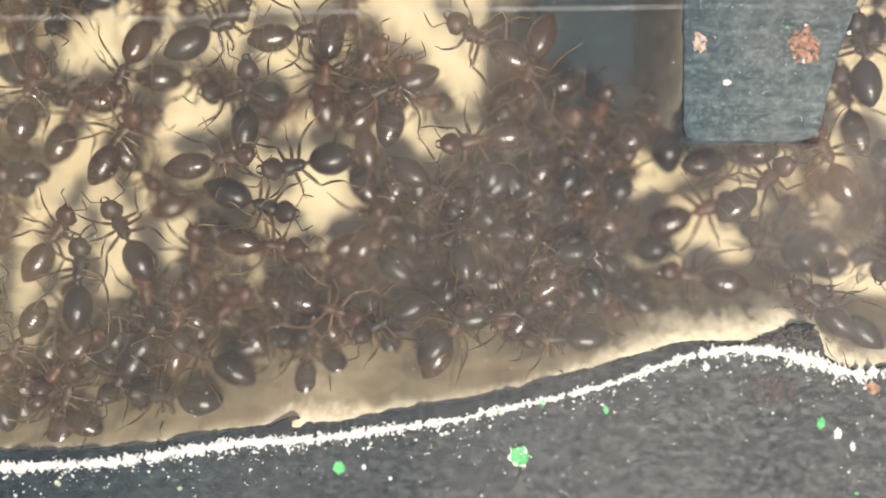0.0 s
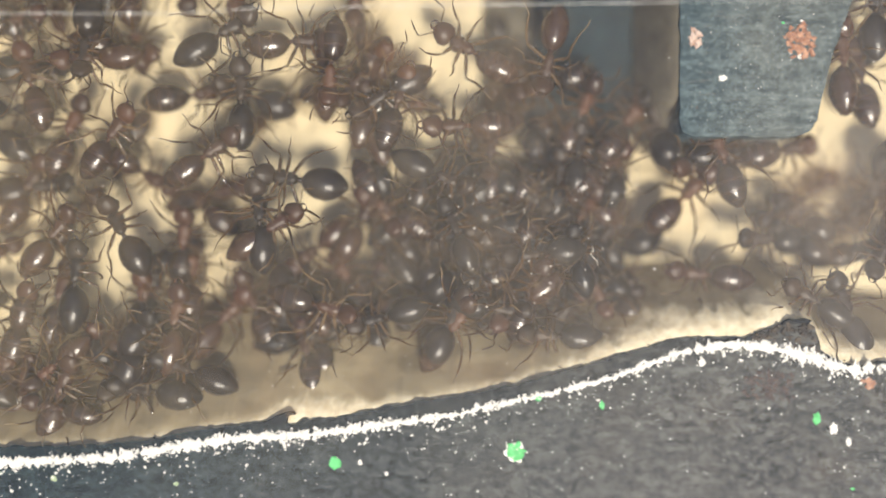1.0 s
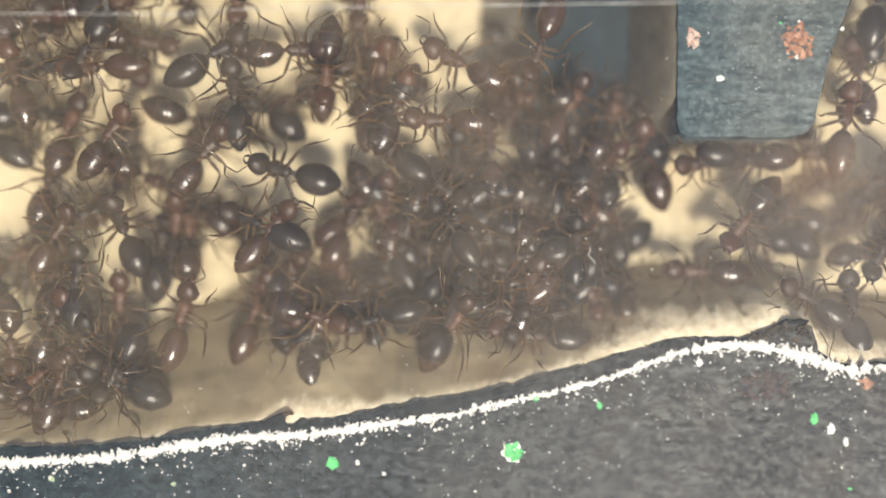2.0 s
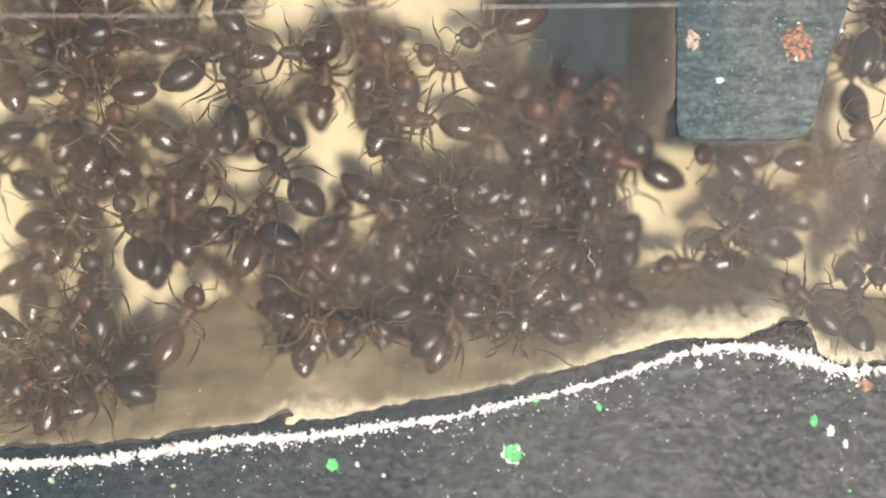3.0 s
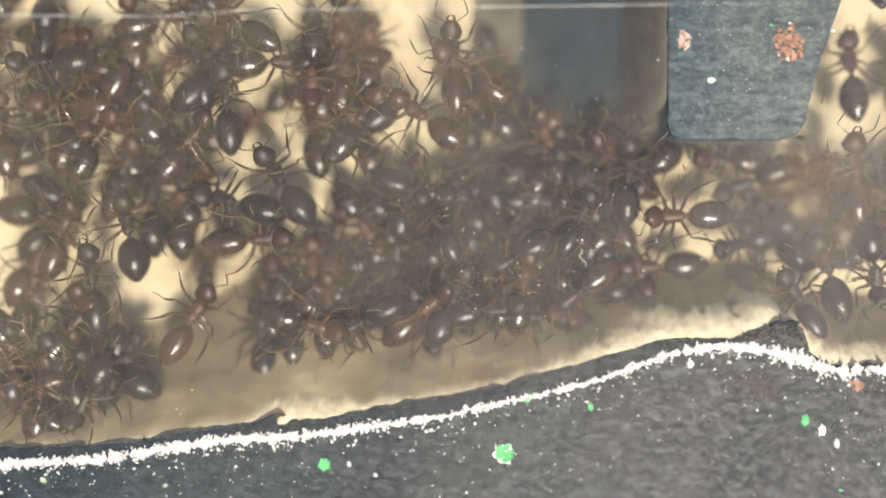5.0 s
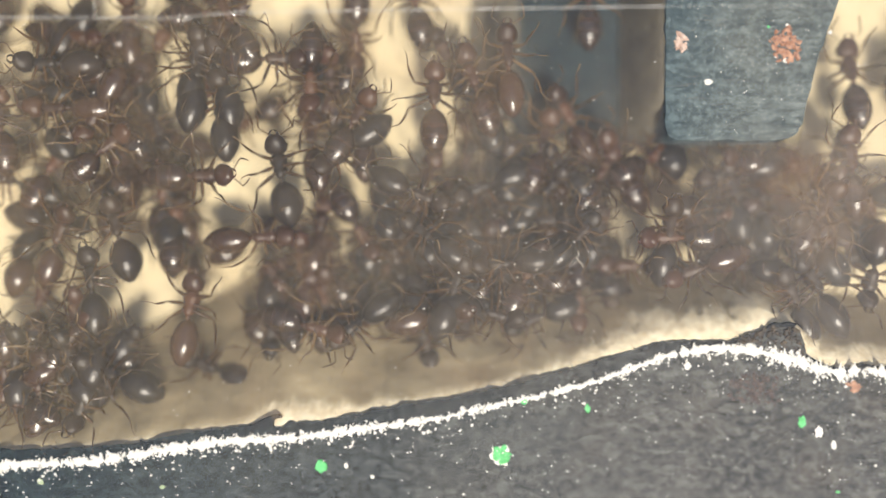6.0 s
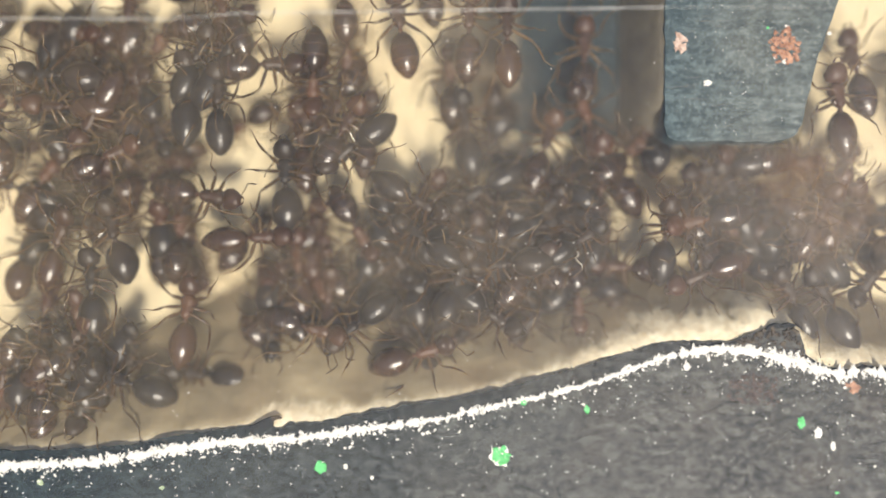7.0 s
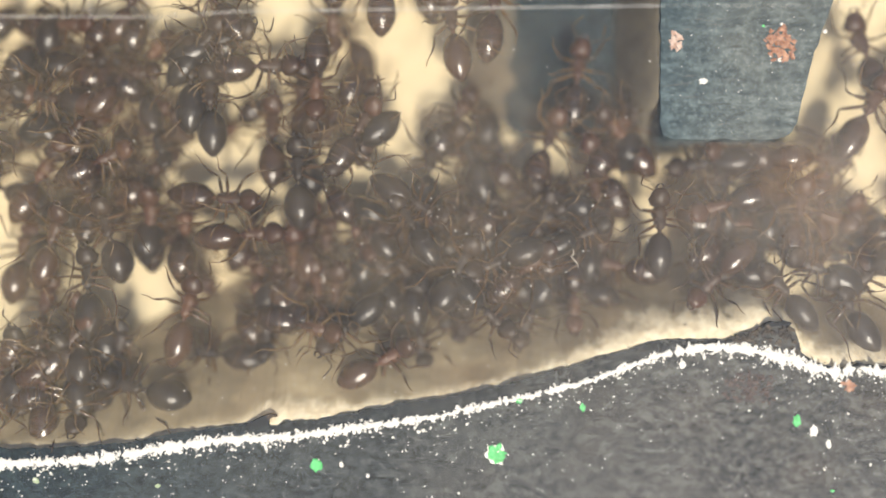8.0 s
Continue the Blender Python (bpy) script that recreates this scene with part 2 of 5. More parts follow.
def lathe(bm, stations, sides=16):
    """A body round the x axis: stations of x, half width, half height, height of its middle."""
    rings = []
    for x, w, h, z in stations:
        rings.append([bm.verts.new((x, w * math.cos(a), z + h * math.sin(a)))
                      for a in (2 * math.pi * k / sides for k in range(sides))])
    for a, b in zip(rings, rings[1:]):
        for k in range(sides):
            bm.faces.new((a[k], b[k], b[(k + 1) % sides], a[(k + 1) % sides]))
    bm.faces.new(rings[0])
    bm.faces.new(rings[-1][::-1])
    bmesh.ops.recalc_face_normals(bm, faces=bm.faces)


def chip(bm, at, size, rng, flat=0.5):
    """A small broken grain of uneven shape."""
    turn = Matrix.Rotation(rng.uniform(0, 6.28), 3, "Z")
    long = rng.uniform(0.75, 1.35)
    n = 5
    low, top = [], []
    for k in range(n):
        a = 2 * math.pi * k / n + rng.uniform(-0.45, 0.45)
        r = size * rng.uniform(0.45, 1.25)
        v = turn @ Vector((r * long * math.cos(a), r / long * math.sin(a), 0))
        low.append(bm.verts.new(Vector(at) + v))
        top.append(bm.verts.new(Vector(at) + 0.7 * v + Vector((0, 0, size * flat * rng.uniform(0.6, 1.2)))))
    bm.faces.new(top)
    for k in range(n):
        bm.faces.new((low[k], low[(k + 1) % n], top[(k + 1) % n], top[k]))


# ---- the nest: floor, slab, bank, pillar, cover ----
# lines across the nest in mm: the chalky rim, the slab's broken edge, the foot of the bank
RIM = [(-40, -12.2), (-23.5, -11.62), (-20.5, -11.5), (-17.5, -11.32), (-15.1, -11.02), (-13.3, -10.66), (-10.9, -10.33),
       (-8.5, -10.18), (-6.7, -10.12), (-4.9, -9.82), (-2.5, -9.52), (0.5, -9.13), (3.5, -8.44), (6.5, -7.78), (8.9, -7.18),
       (11.0, -6.43), (12.5, -5.83), (14.0, -5.53), (15.8, -5.29), (17.9, -5.53), (19.7, -5.98), (21.2, -6.43), (22.1, -6.64),
       (23.5, -6.43), (30, -7.5), (40, -9)]
EDGE = [(-40, -11.4), (-23.5, -10.80), (-20.5, -10.78), (-17.5, -10.63), (-15.4, -10.42), (-13.0, -9.94), (-10.6, -9.64), (-8.7, -9.38),
        (-8.2, -9.2), (-8.08, -9.55), (-7.7, -9.60), (-7.2, -9.35), (-5.5, -9.22), (-3.1, -8.77), (-0.7, -8.32), (2.0, -7.93),
        (4.7, -7.33), (6.5, -6.82), (8.9, -6.13), (10.7, -5.62), (12.2, -5.08), (13.7, -4.93), (15.8, -4.95), (16.3, -4.98), (17.0, -4.72), (17.6, -4.52), (18.3, -4.26), (18.6, -4.12), (19.2, -4.08), (19.75, -4.14),
        (20.1, -4.5), (20.3, -5.05), (20.4, -5.6), (20.9, -6.0), (21.6, -6.35), (22.7, -6.50), (23.5, -6.2), (30, -6.9), (40, -8.2)]
# foot reaches far in near x -10: tan bank stands in for hazy shade
FOOT = [(-40, -6.0), (-23.5, -5.6), (-16, -3.6), (-13.0, -2.2), (-10.5, -0.6), (-8.5, 0.2), (-4.0, -0.3), (-0.7, -1.6), (5.0, -2.4), (8.0, -1.6), (11.0, -0.8), (12.5, -0.6),
        (18.5, -0.4), (20.0, -1.2), (21.5, -2.6), (23.5, -2.2), (30, -3), (40, -4)]

# width of the cream lip along the bank's top
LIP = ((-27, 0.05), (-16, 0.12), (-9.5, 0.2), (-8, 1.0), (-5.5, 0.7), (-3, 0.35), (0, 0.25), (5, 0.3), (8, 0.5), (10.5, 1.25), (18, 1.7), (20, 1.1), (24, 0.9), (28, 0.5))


def build_floor():
    bm = bmesh.new()
    bmesh.ops.create_grid(bm, x_segments=160, y_segments=120, size=0.5)
    for v in bm.verts:
        v.co.x *= 0.090
        v.co.y *= 0.066
        v.co.z = FLOOR * MM + 0.00008 * noise.fractal(v.co * 260, 1.0, 2.0, 4)
    side = bmesh.ops.extrude_face_region(bm, geom=bm.faces[:])
    for v in side["geom"]:
        if isinstance(v, bmesh.types.BMVert):
            v.co.z = -0.004
    bmesh.ops.recalc_face_normals(bm, faces=bm.faces)
    tagged(smooth(part("floor", bm, PLASTER)), "cream plaster nest floor with brown stains", "floor", kind="structure")


def soft(d, r=0.28):
    """Grows from nothing to d with a round bend of radius r at zero."""
    return r * math.log1p(math.exp(min(60.0, d / r)))


def build_slab():
    """The dark slab whose broken edge borders the chamber, and the stained bank below it."""
    bm = bmesh.new()
    xs = [-40 + 0.05 * i for i in range(1601)]
    rows = []
    for x in xs:
        jag = 0.11 * noise.fractal(Vector((x * 1.3, 3, 0)), 0.75, 2.3, 6)
        rim, edge = line_at(RIM, x), line_at(EDGE, x) + jag
        bow = 0.04 * noise.noise(Vector((x, 9, 0)))
        rows.append([(x, -32, -4), (x, -32, SLAB), (x, -20, SLAB), (x, rim - 0.15, SLAB), (x, rim + 0.1, SLAB - 0.03),
                     (x, 0.5 * (rim + edge) + bow, 5.84 + bow), (x, edge, 5.72), (x, edge - 0.15, 5.0), (x, edge - 0.5, -0.5), (x, edge - 0.5, -4)])
    grid = [[bm.verts.new(Vector(p) * MM) for p in r] for r in rows]
    for a, b in zip(grid, grid[1:]):
        for k in range(len(a)):
            bm.faces.new((a[k], b[k], b[(k + 1) % len(a)], a[(k + 1) % len(a)]))
    bm.faces.new(grid[0])
    bm.faces.new(grid[-1][::-1])
    bmesh.ops.recalc_face_normals(bm, faces=bm.faces)
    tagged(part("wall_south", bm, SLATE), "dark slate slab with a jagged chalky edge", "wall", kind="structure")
    bm = bmesh.new()
    grid = []
    for x in [-30 + 0.06 * i for i in range(1034)]:
        edge = sum(line_at(EDGE, x + 0.3 * k) for k in range(-7, 8)) / 15 - 0.7
        foot = line_at(FOOT, x)
        flat = 0.65 + 0.75 * sum(line_at(LIP, x + 0.4 * k) for k in range(-6, 7)) / 13 + 0.25 * noise.fractal(Vector((x * 0.7, 4, 2)), 1.0, 2.0, 3)
        row = []
        for k in range(45):
            s = (k / 44) ** 1.3
            y = edge + (foot - edge) * s
            d = y - edge
            q = soft(d - flat) / soft(foot - edge - flat)
            z = 5.68 - 0.05 * d - (5.73 - FLOOR) * q ** 0.9
            wob = 0.15 * noise.fractal(Vector((x * 0.45, y * 0.8, 1)), 1.1, 2.0, 4) * math.sin(math.pi * min(1, s + 0.1))
            row.append((x, y, z + wob))
        row.append((x, foot + 0.3, -1.0))
        row.append((x, edge, -1.0))
        grid.append([bm.verts.new(Vector(p) * MM) for p in row])
    for a, b in zip(grid, grid[1:]):
        for k in range(len(a)):
            bm.faces.new((a[k], b[k], b[(k + 1) % len(a)], a[(k + 1) % len(a)]))
    bm.faces.new(grid[0])
    bm.faces.new(grid[-1][::-1])
    bmesh.ops.recalc_face_normals(bm, faces=bm.faces)
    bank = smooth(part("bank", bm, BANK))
    # cream next to the slab edge, fading to tan further in
    lip_pale = bank.data.attributes.new("lip_pale", "FLOAT", "POINT")
    for v, w in zip(bank.data.vertices, lip_pale.data):
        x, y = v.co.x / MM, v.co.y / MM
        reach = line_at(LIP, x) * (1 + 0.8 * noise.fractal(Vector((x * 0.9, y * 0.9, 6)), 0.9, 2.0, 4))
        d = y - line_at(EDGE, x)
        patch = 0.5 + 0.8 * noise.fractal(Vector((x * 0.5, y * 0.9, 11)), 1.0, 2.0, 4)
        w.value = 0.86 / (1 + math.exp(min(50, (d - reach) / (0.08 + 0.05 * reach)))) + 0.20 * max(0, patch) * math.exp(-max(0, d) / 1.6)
    tagged(bank, "stained tan plaster bank with a cream lip sloping to the floor", "plaster bank", kind="structure")


def build_block(name, label, outline, top, material, bevel):
    """An upright block of stone on the nest floor."""
    bm = bmesh.new()
    vs = [bm.verts.new((x * MM, y * MM, -0.0003)) for x, y in outline]
    base = bm.faces.new(vs)
    up = bmesh.ops.extrude_face_region(bm, geom=[base])
    for v in up["geom"]:
        if isinstance(v, bmesh.types.BMVert):
            v.co.z = top * MM
    rim = [e for e in bm.edges if all(v.co.z > 0.5 * top * MM for v in e.verts)]
    bmesh.ops.bevel(bm, geom=rim, offset=bevel * MM, segments=2, affect="EDGES", profile=0.6)
    bmesh.ops.recalc_face_normals(bm, faces=bm.faces)
    return tagged(part(name, bm, material), label, "stone block", kind="structure")


def rounded(corners, r, steps=6):
    """Outline with rounded corners; r gives a radius for each corner."""
    out = []
    n = len(corners)
    for i, c in enumerate(corners):
        p, q, s = Vector(corners[i - 1]), Vector(c), Vector(corners[(i + 1) % n])
        a, b = q + (p - q).normalized() * r[i], q + (s - q).normalized() * r[i]
        for k in range(steps + 1):
            u = k / steps
            out.append(((1 - u) ** 2 * a + 2 * u * (1 - u) * q + u * u * b)[:])
    return out


def build_slope(name, label, x0, x1, y0, low, high):
    """A brown plaster slope that climbs from x0 to a stone's side at x1."""
    bm = bmesh.new()
    grid = []
    for i in range(56):
        y = y0 + (29.0 - y0) * i / 55
        row = []
        for k in range(15):
            u = k / 14
            x = x0 + (x1 - x0) * u + 0.10 * noise.noise(Vector((y * 0.6, u, 3)))
            fall = min(1.0, (y - y0 + 0.3) / 2.2)
            z = low + (high - low) * fall * (u * u * (3 - 2 * u)) ** 0.6 + 0.10 * noise.fractal(Vector((x, y * 0.7, 5)), 1.0, 2.0, 3)
            row.append((x, y, min(z, SLAB - 0.03)))
        row += [(x1, y, -0.5), (x0, y, -0.5)]
        grid.append([bm.verts.new(Vector(p) * MM) for p in row])
    for a, b in zip(grid, grid[1:]):
        for k in range(len(a)):
            bm.faces.new((a[k], b[k], b[(k + 1) % len(a)], a[(k + 1) % len(a)]))
    bm.faces.new(grid[0])
    bm.faces.new(grid[-1][::-1])
    bmesh.ops.recalc_face_normals(bm, faces=bm.faces)
    tagged(smooth(part(name, bm, LEDGE)), label, "plaster slope", kind="structure")


def worn_outline(points, amount, seed):
    """The outline with its straight runs cut fine and slightly chipped."""
    out = []
    for i, p in enumerate(points):
        a, b = Vector(points[i - 1]), Vector(p)
        n = max(1, min(60, round((b - a).length / 0.15)))
        for k in range(1, n + 1):
            q = a.lerp(b, k / n)
            v = Vector((q.x * 1.7, q.y * 1.7, seed))
            out.append((q.x + amount * noise.fractal(v, 0.8, 2.1, 4), q.y + amount * noise.fractal(v + Vector((9, 4, 2)), 0.8, 2.1, 4)))
    return out


def build_walls():
    for name, x0, x1, y0, y1 in (("wall_north", -41, 41, 29, 33), ("wall_west", -45, -41, -32, 33), ("wall_east", 41, 45, -32, 33)):
        bm = bmesh.new()
        bmesh.ops.create_cube(bm, size=1.0)
        for v in bm.verts:
            v.co = Vector(((x0 + x1) / 2 + v.co.x * (x1 - x0), (y0 + y1) / 2 + v.co.y * (y1 - y0), 0.96 + v.co.z * 9.94)) * MM
        bmesh.ops.bevel(bm, geom=bm.edges[:], offset=0.3 * MM, segments=1, affect="EDGES")
        tagged(part(name, bm, SLATE), "dark slate side wall of the nest", "wall", kind="structure")


def build_cover():
    bm = bmesh.new()
    bmesh.ops.create_cube(bm, size=1.0)
    for v in bm.verts:
        v.co = Vector((v.co.x * 90, 0.5 + v.co.y * 65, GLASS + 0.5 + v.co.z)) * MM
    cover = part("glass_cover", bm, GLASS_MAT)
    tagged(cover, "dusty scratched glass cover over the nest", "glass pane", kind="structure")
    bm = bmesh.new()
    top = GLASS + 1.005
    for (x0, y0), (x1, y1), w in (((-30, 12.05), (-13.4, 11.98), 0.05), ((-13.4, 11.98), (-9.6, 12.27), 0.045), ((-9.6, 12.27), (0.5, 12.42), 0.05),
                                  ((0.5, 12.42), (12.6, 12.58), 0.055), ((12.6, 12.60), (30, 12.5), 0.018),
                                  ((-17.2, 12.9), (-17.15, 12.1), 0.04)):
        steps = 24
        ring = []
        for k in range(steps + 1):
            s = k / steps
            x, y = x0 + (x1 - x0) * s, y0 + (y1 - y0) * s
            h = 0.5 * w * (0.6 + 0.8 * abs(noise.noise(Vector((x * 2.3, y, 4)))))
            up = (0, h) if abs(x1 - x0) > abs(y1 - y0) else (h, 0)
            ring.append((bm.verts.new(Vector((x - up[0], y - up[1], top)) * MM), bm.verts.new(Vector((x + up[0], y + up[1], top)) * MM)))
        for (a, b), (c, d) in zip(ring, ring[1:]):
            bm.faces.new((a, c, d, b))
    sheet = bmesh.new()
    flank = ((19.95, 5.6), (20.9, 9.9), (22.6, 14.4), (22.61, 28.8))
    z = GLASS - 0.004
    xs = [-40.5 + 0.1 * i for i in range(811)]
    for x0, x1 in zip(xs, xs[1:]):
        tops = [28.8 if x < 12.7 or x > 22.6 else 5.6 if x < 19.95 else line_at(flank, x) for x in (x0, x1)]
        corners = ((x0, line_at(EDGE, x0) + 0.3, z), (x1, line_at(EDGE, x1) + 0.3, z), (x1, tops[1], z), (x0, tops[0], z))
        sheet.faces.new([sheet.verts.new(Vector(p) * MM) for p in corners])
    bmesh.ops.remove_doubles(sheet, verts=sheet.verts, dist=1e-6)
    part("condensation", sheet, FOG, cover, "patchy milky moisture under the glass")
    part("scratch", bm, SCORED, cover, "long pale scratch in the glass")


def build_crust():
    """White mineral grains along the rim of the slab, grains scattered over it, and chips as glints under the glass."""
    rng = random.Random(5)
    width = ((-27, 0.17), (-12, 0.165), (-3, 0.135), (1, 0.10), (8, 0.095), (12, 0.115), (15, 0.18), (19, 0.25), (22, 0.24), (28, 0.18))
    bm = bmesh.new()
    last = None
    for i in range(1376):
        x = -27 + 0.04 * i
        mid = line_at(RIM, x) + 0.12 * noise.noise(Vector((x * 2.1, 5, 0))) + 0.07 * noise.noise(Vector((x * 5.3, 9, 4)))
        half = line_at(width, x) * (0.85 + 1.8 * noise.fractal(Vector((x * 2.2, 2, 7)), 0.7, 2.2, 4))
        above, below = (half * max(0.3, 1 + 0.8 * noise.fractal(Vector((x * 4.0, k, 1)), 0.6, 2.3, 3)) for k in (8, 31))
        pair = None
        if half > 0.015:
            pair = [bm.verts.new(Vector((x, mid + o, SLAB + h)) * MM) for o, h in ((-below, 0.0), (-0.5 * below, 0.05), (0.5 * above, 0.05), (above, 0.0))]
            if last:
                for k in range(3):
                    bm.faces.new((last[k], pair[k], pair[k + 1], last[k + 1]))
        last = pair
    for i in range(6500):
        x = rng.uniform(-27, 28)
        band = line_at(width, x)
        band *= 1 + 0.7 * noise.noise(Vector((x * 0.9, 0, 7)))
        if rng.random() > band / 0.16 or noise.noise(Vector((x * 3.3, 1, 2))) < -0.25:
            continue
        y = line_at(RIM, x) + rng.gauss(0, 0.9 * band) + 0.12 * noise.noise(Vector((x * 2.1, 5, 0)))
        if rng.random() < 0.07:
            y -= abs(rng.gauss(0, 0.55))
        if y > line_at(EDGE, x) - 0.2:
            continue
        chip(bm, Vector((x, y, SLAB + 0.01)) * MM, rng.choice((0.03, 0.045, 0.06, 0.085, 0.12)) * MM, rng, 0.35)
    tagged(part("mineral_crust", bm, CHALK), "white mineral crust along the slab edge", "mineral crust", kind="stuff")
    bm = bmesh.new()
    for i in range(900):
        x, d = rng.uniform(-27, 28), 9 * rng.random() ** 1.6 + 0.25
        size = rng.choice((0.022, 0.028, 0.034, 0.042, 0.052)) if rng.random() < 0.93 else rng.uniform(0.06, 0.11)
        chip(bm, Vector((x, line_at(RIM, x) - d, SLAB + 0.004)) * MM, size * MM, rng, 0.35)
    for i in range(130):
        chip(bm, Vector((rng.uniform(13, 21), rng.uniform(6, 17), SLAB + 0.004)) * MM, rng.choice((0.016, 0.026, 0.036)) * MM, rng, 0.35)
    # white chips paint the droplet glints under the glass, densest mid-colony
    for i in range(430):
        x, y = (rng.uniform(-26, 27), rng.uniform(-9, 15)) if i % 3 else (rng.gauss(5, 7), rng.gauss(-1, 3.5))
        if y > line_at(EDGE, x):
            chip(bm, Vector((x, y, GLASS - 0.012)) * MM, rng.choice((0.018, 0.024, 0.03, 0.038, 0.05)) * MM, rng, 0.35)
    tagged(part("white_grain", bm, CHALK), "tiny white grains on the slate, white chips as glints under the glass", "grains", kind="stuff")


def build_edge_dirt():
    """Crumbled slate and dirt on the chamfer between the crust and the broken edge, and the slate's loose slivers."""
    rng = random.Random(19)
    for name, mat, count, words in (("slate_crumbs", CRUMB, 1100, "crumbled dark slate along the broken slab edge"),
                                    ("brown_dirt", DIRT, 260, "brown dirt grains along the broken slab edge")):
        bm = bmesh.new()
        for k in range(count):
            x = rng.uniform(-26, 27)
            rim, edge = line_at(RIM, x), line_at(EDGE, x)
            u = rng.random() ** 0.7
            size = rng.choice((0.025, 0.035, 0.045, 0.06, 0.08))
            y = rim + (edge - rim) * u + (0.05 * rng.gauss(0, 1) if u > 0.9 else 0)
            chip(bm, Vector((x, y, SLAB - 0.22 * u - 0.02)) * MM, size * MM, rng, 0.8)
        if name == "brown_dirt":
            for k in range(160):
                x = rng.uniform(16.6, 20.2)
                y = line_at(RIM, x) + (line_at(EDGE, x) - line_at(RIM, x)) * rng.uniform(0.1, 0.95)
                chip(bm, Vector((x, y, SLAB - 0.1)) * MM, rng.uniform(0.06, 0.16) * MM, rng, 0.4)
        tagged(part(name, bm, mat), words, "grains", kind="stuff")
    for outline in (((-9.5, -9.62), (-8.95, -9.28), (-8.45, -9.04), (-8.05, -8.92), (-7.78, -8.93), (-7.62, -9.06), (-7.86, -9.08), (-8.06, -9.22),
                     (-8.12, -9.55), (-8.7, -9.72)),
                    ((18.2, -4.32), (18.42, -4.08), (18.75, -3.96), (19.1, -4.02), (19.5, -3.93), (19.95, -4.05), (19.8, -4.2), (19.2, -4.22), (18.7, -4.3))):
        bm = bmesh.new()
        low = [bm.verts.new(Vector((x, y, SLAB - 0.30)) * MM) for x, y in outline]
        cx, cy = sum(p[0] for p in outline) / len(outline), sum(p[1] for p in outline) / len(outline)
        top = [bm.verts.new(Vector((cx + (x - cx) * 0.9, cy + (y - cy) * 0.9, SLAB - 0.06 + 0.03 * noise.noise(Vector((x * 3, y * 3, 0))))) * MM) for x, y in outline]
        bm.faces.new(top)
        bm.faces.new(low[::-1])
        for k in range(len(low)):
            bm.faces.new((low[k], low[(k + 1) % len(low)], top[(k + 1) % len(low)], top[k]))
        bmesh.ops.recalc_face_normals(bm, faces=bm.faces)
        tagged(part("slate_sliver", bm, CRUMB), "dark curved slate sliver on the broken edge", "slate sliver", "slate slivers")


def build_scuffs():
    """Thin pale scuffs in the slate of the slab and the pillar."""
    rng = random.Random(77)
    bm = bmesh.new()
    marks = [(13.5, -8.7, 4.2, -4), (1.4, -12.9, 0.9, 80), (11.4, -7.6, 1.0, 12)]
    for k in range(46):
        x = rng.uniform(-24, 25)
        marks.append((x, line_at(RIM, x) - rng.uniform(0.8, 7), rng.uniform(0.2, 1.4), rng.choice((0, 0, 0, 90, 45)) + rng.uniform(-15, 15)))
    for k in range(16):
        marks.append((rng.uniform(13.3, 17), rng.uniform(6.4, 13), rng.uniform(0.3, 1.6), rng.uniform(-8, 8)))
    for x, y, length, a in marks:
        d = Vector((math.cos(radians(a)), math.sin(radians(a)), 0))
        side = Vector((-d.y, d.x, 0))
        last = None
        for i in range(9):
            s = i / 8 - 0.5
            p = Vector((x, y, SLAB + 0.004)) + d * s * length + side * 0.08 * length * noise.noise(Vector((x + 3 * s, y, a)))
            h = side * 0.016 * (1 - 1.8 * abs(s))
            pair = (bm.verts.new((p - h) * MM), bm.verts.new((p + h) * MM))
            if last:
                bm.faces.new((last[0], pair[0], pair[1], last[1]))
            last = pair
    tagged(part("scuff", bm, SCUFF), "thin pale scuffs in the dark slate", "scuffs", kind="stuff")


def blot(x, y, size, material, name, label, category, group="", seed=0, stretch=1.0):
    """A flat flake with an uneven outline lying on the slab."""
    rng = random.Random(seed)
    bm = bmesh.new()
    n = 18
    top, low = [], []
    for k in range(n):
        a = 2 * math.pi * k / n
        r = size * rng.uniform(0.7, 1.1)
        p = (x + r * math.cos(a), y + r * math.sin(a) * stretch)
        low.append(bm.verts.new(Vector((*p, SLAB - 0.01)) * MM))
        top.append(bm.verts.new(Vector((x + 0.85 * r * math.cos(a), y + 0.85 * r * math.sin(a) * stretch, SLAB + 0.03)) * MM))
    bm.faces.new(top)
    for k in range(n):
        bm.faces.new((low[k], low[(k + 1) % n], top[(k + 1) % n], top[k]))
    return tagged(part(name, bm, material), label, category, group)


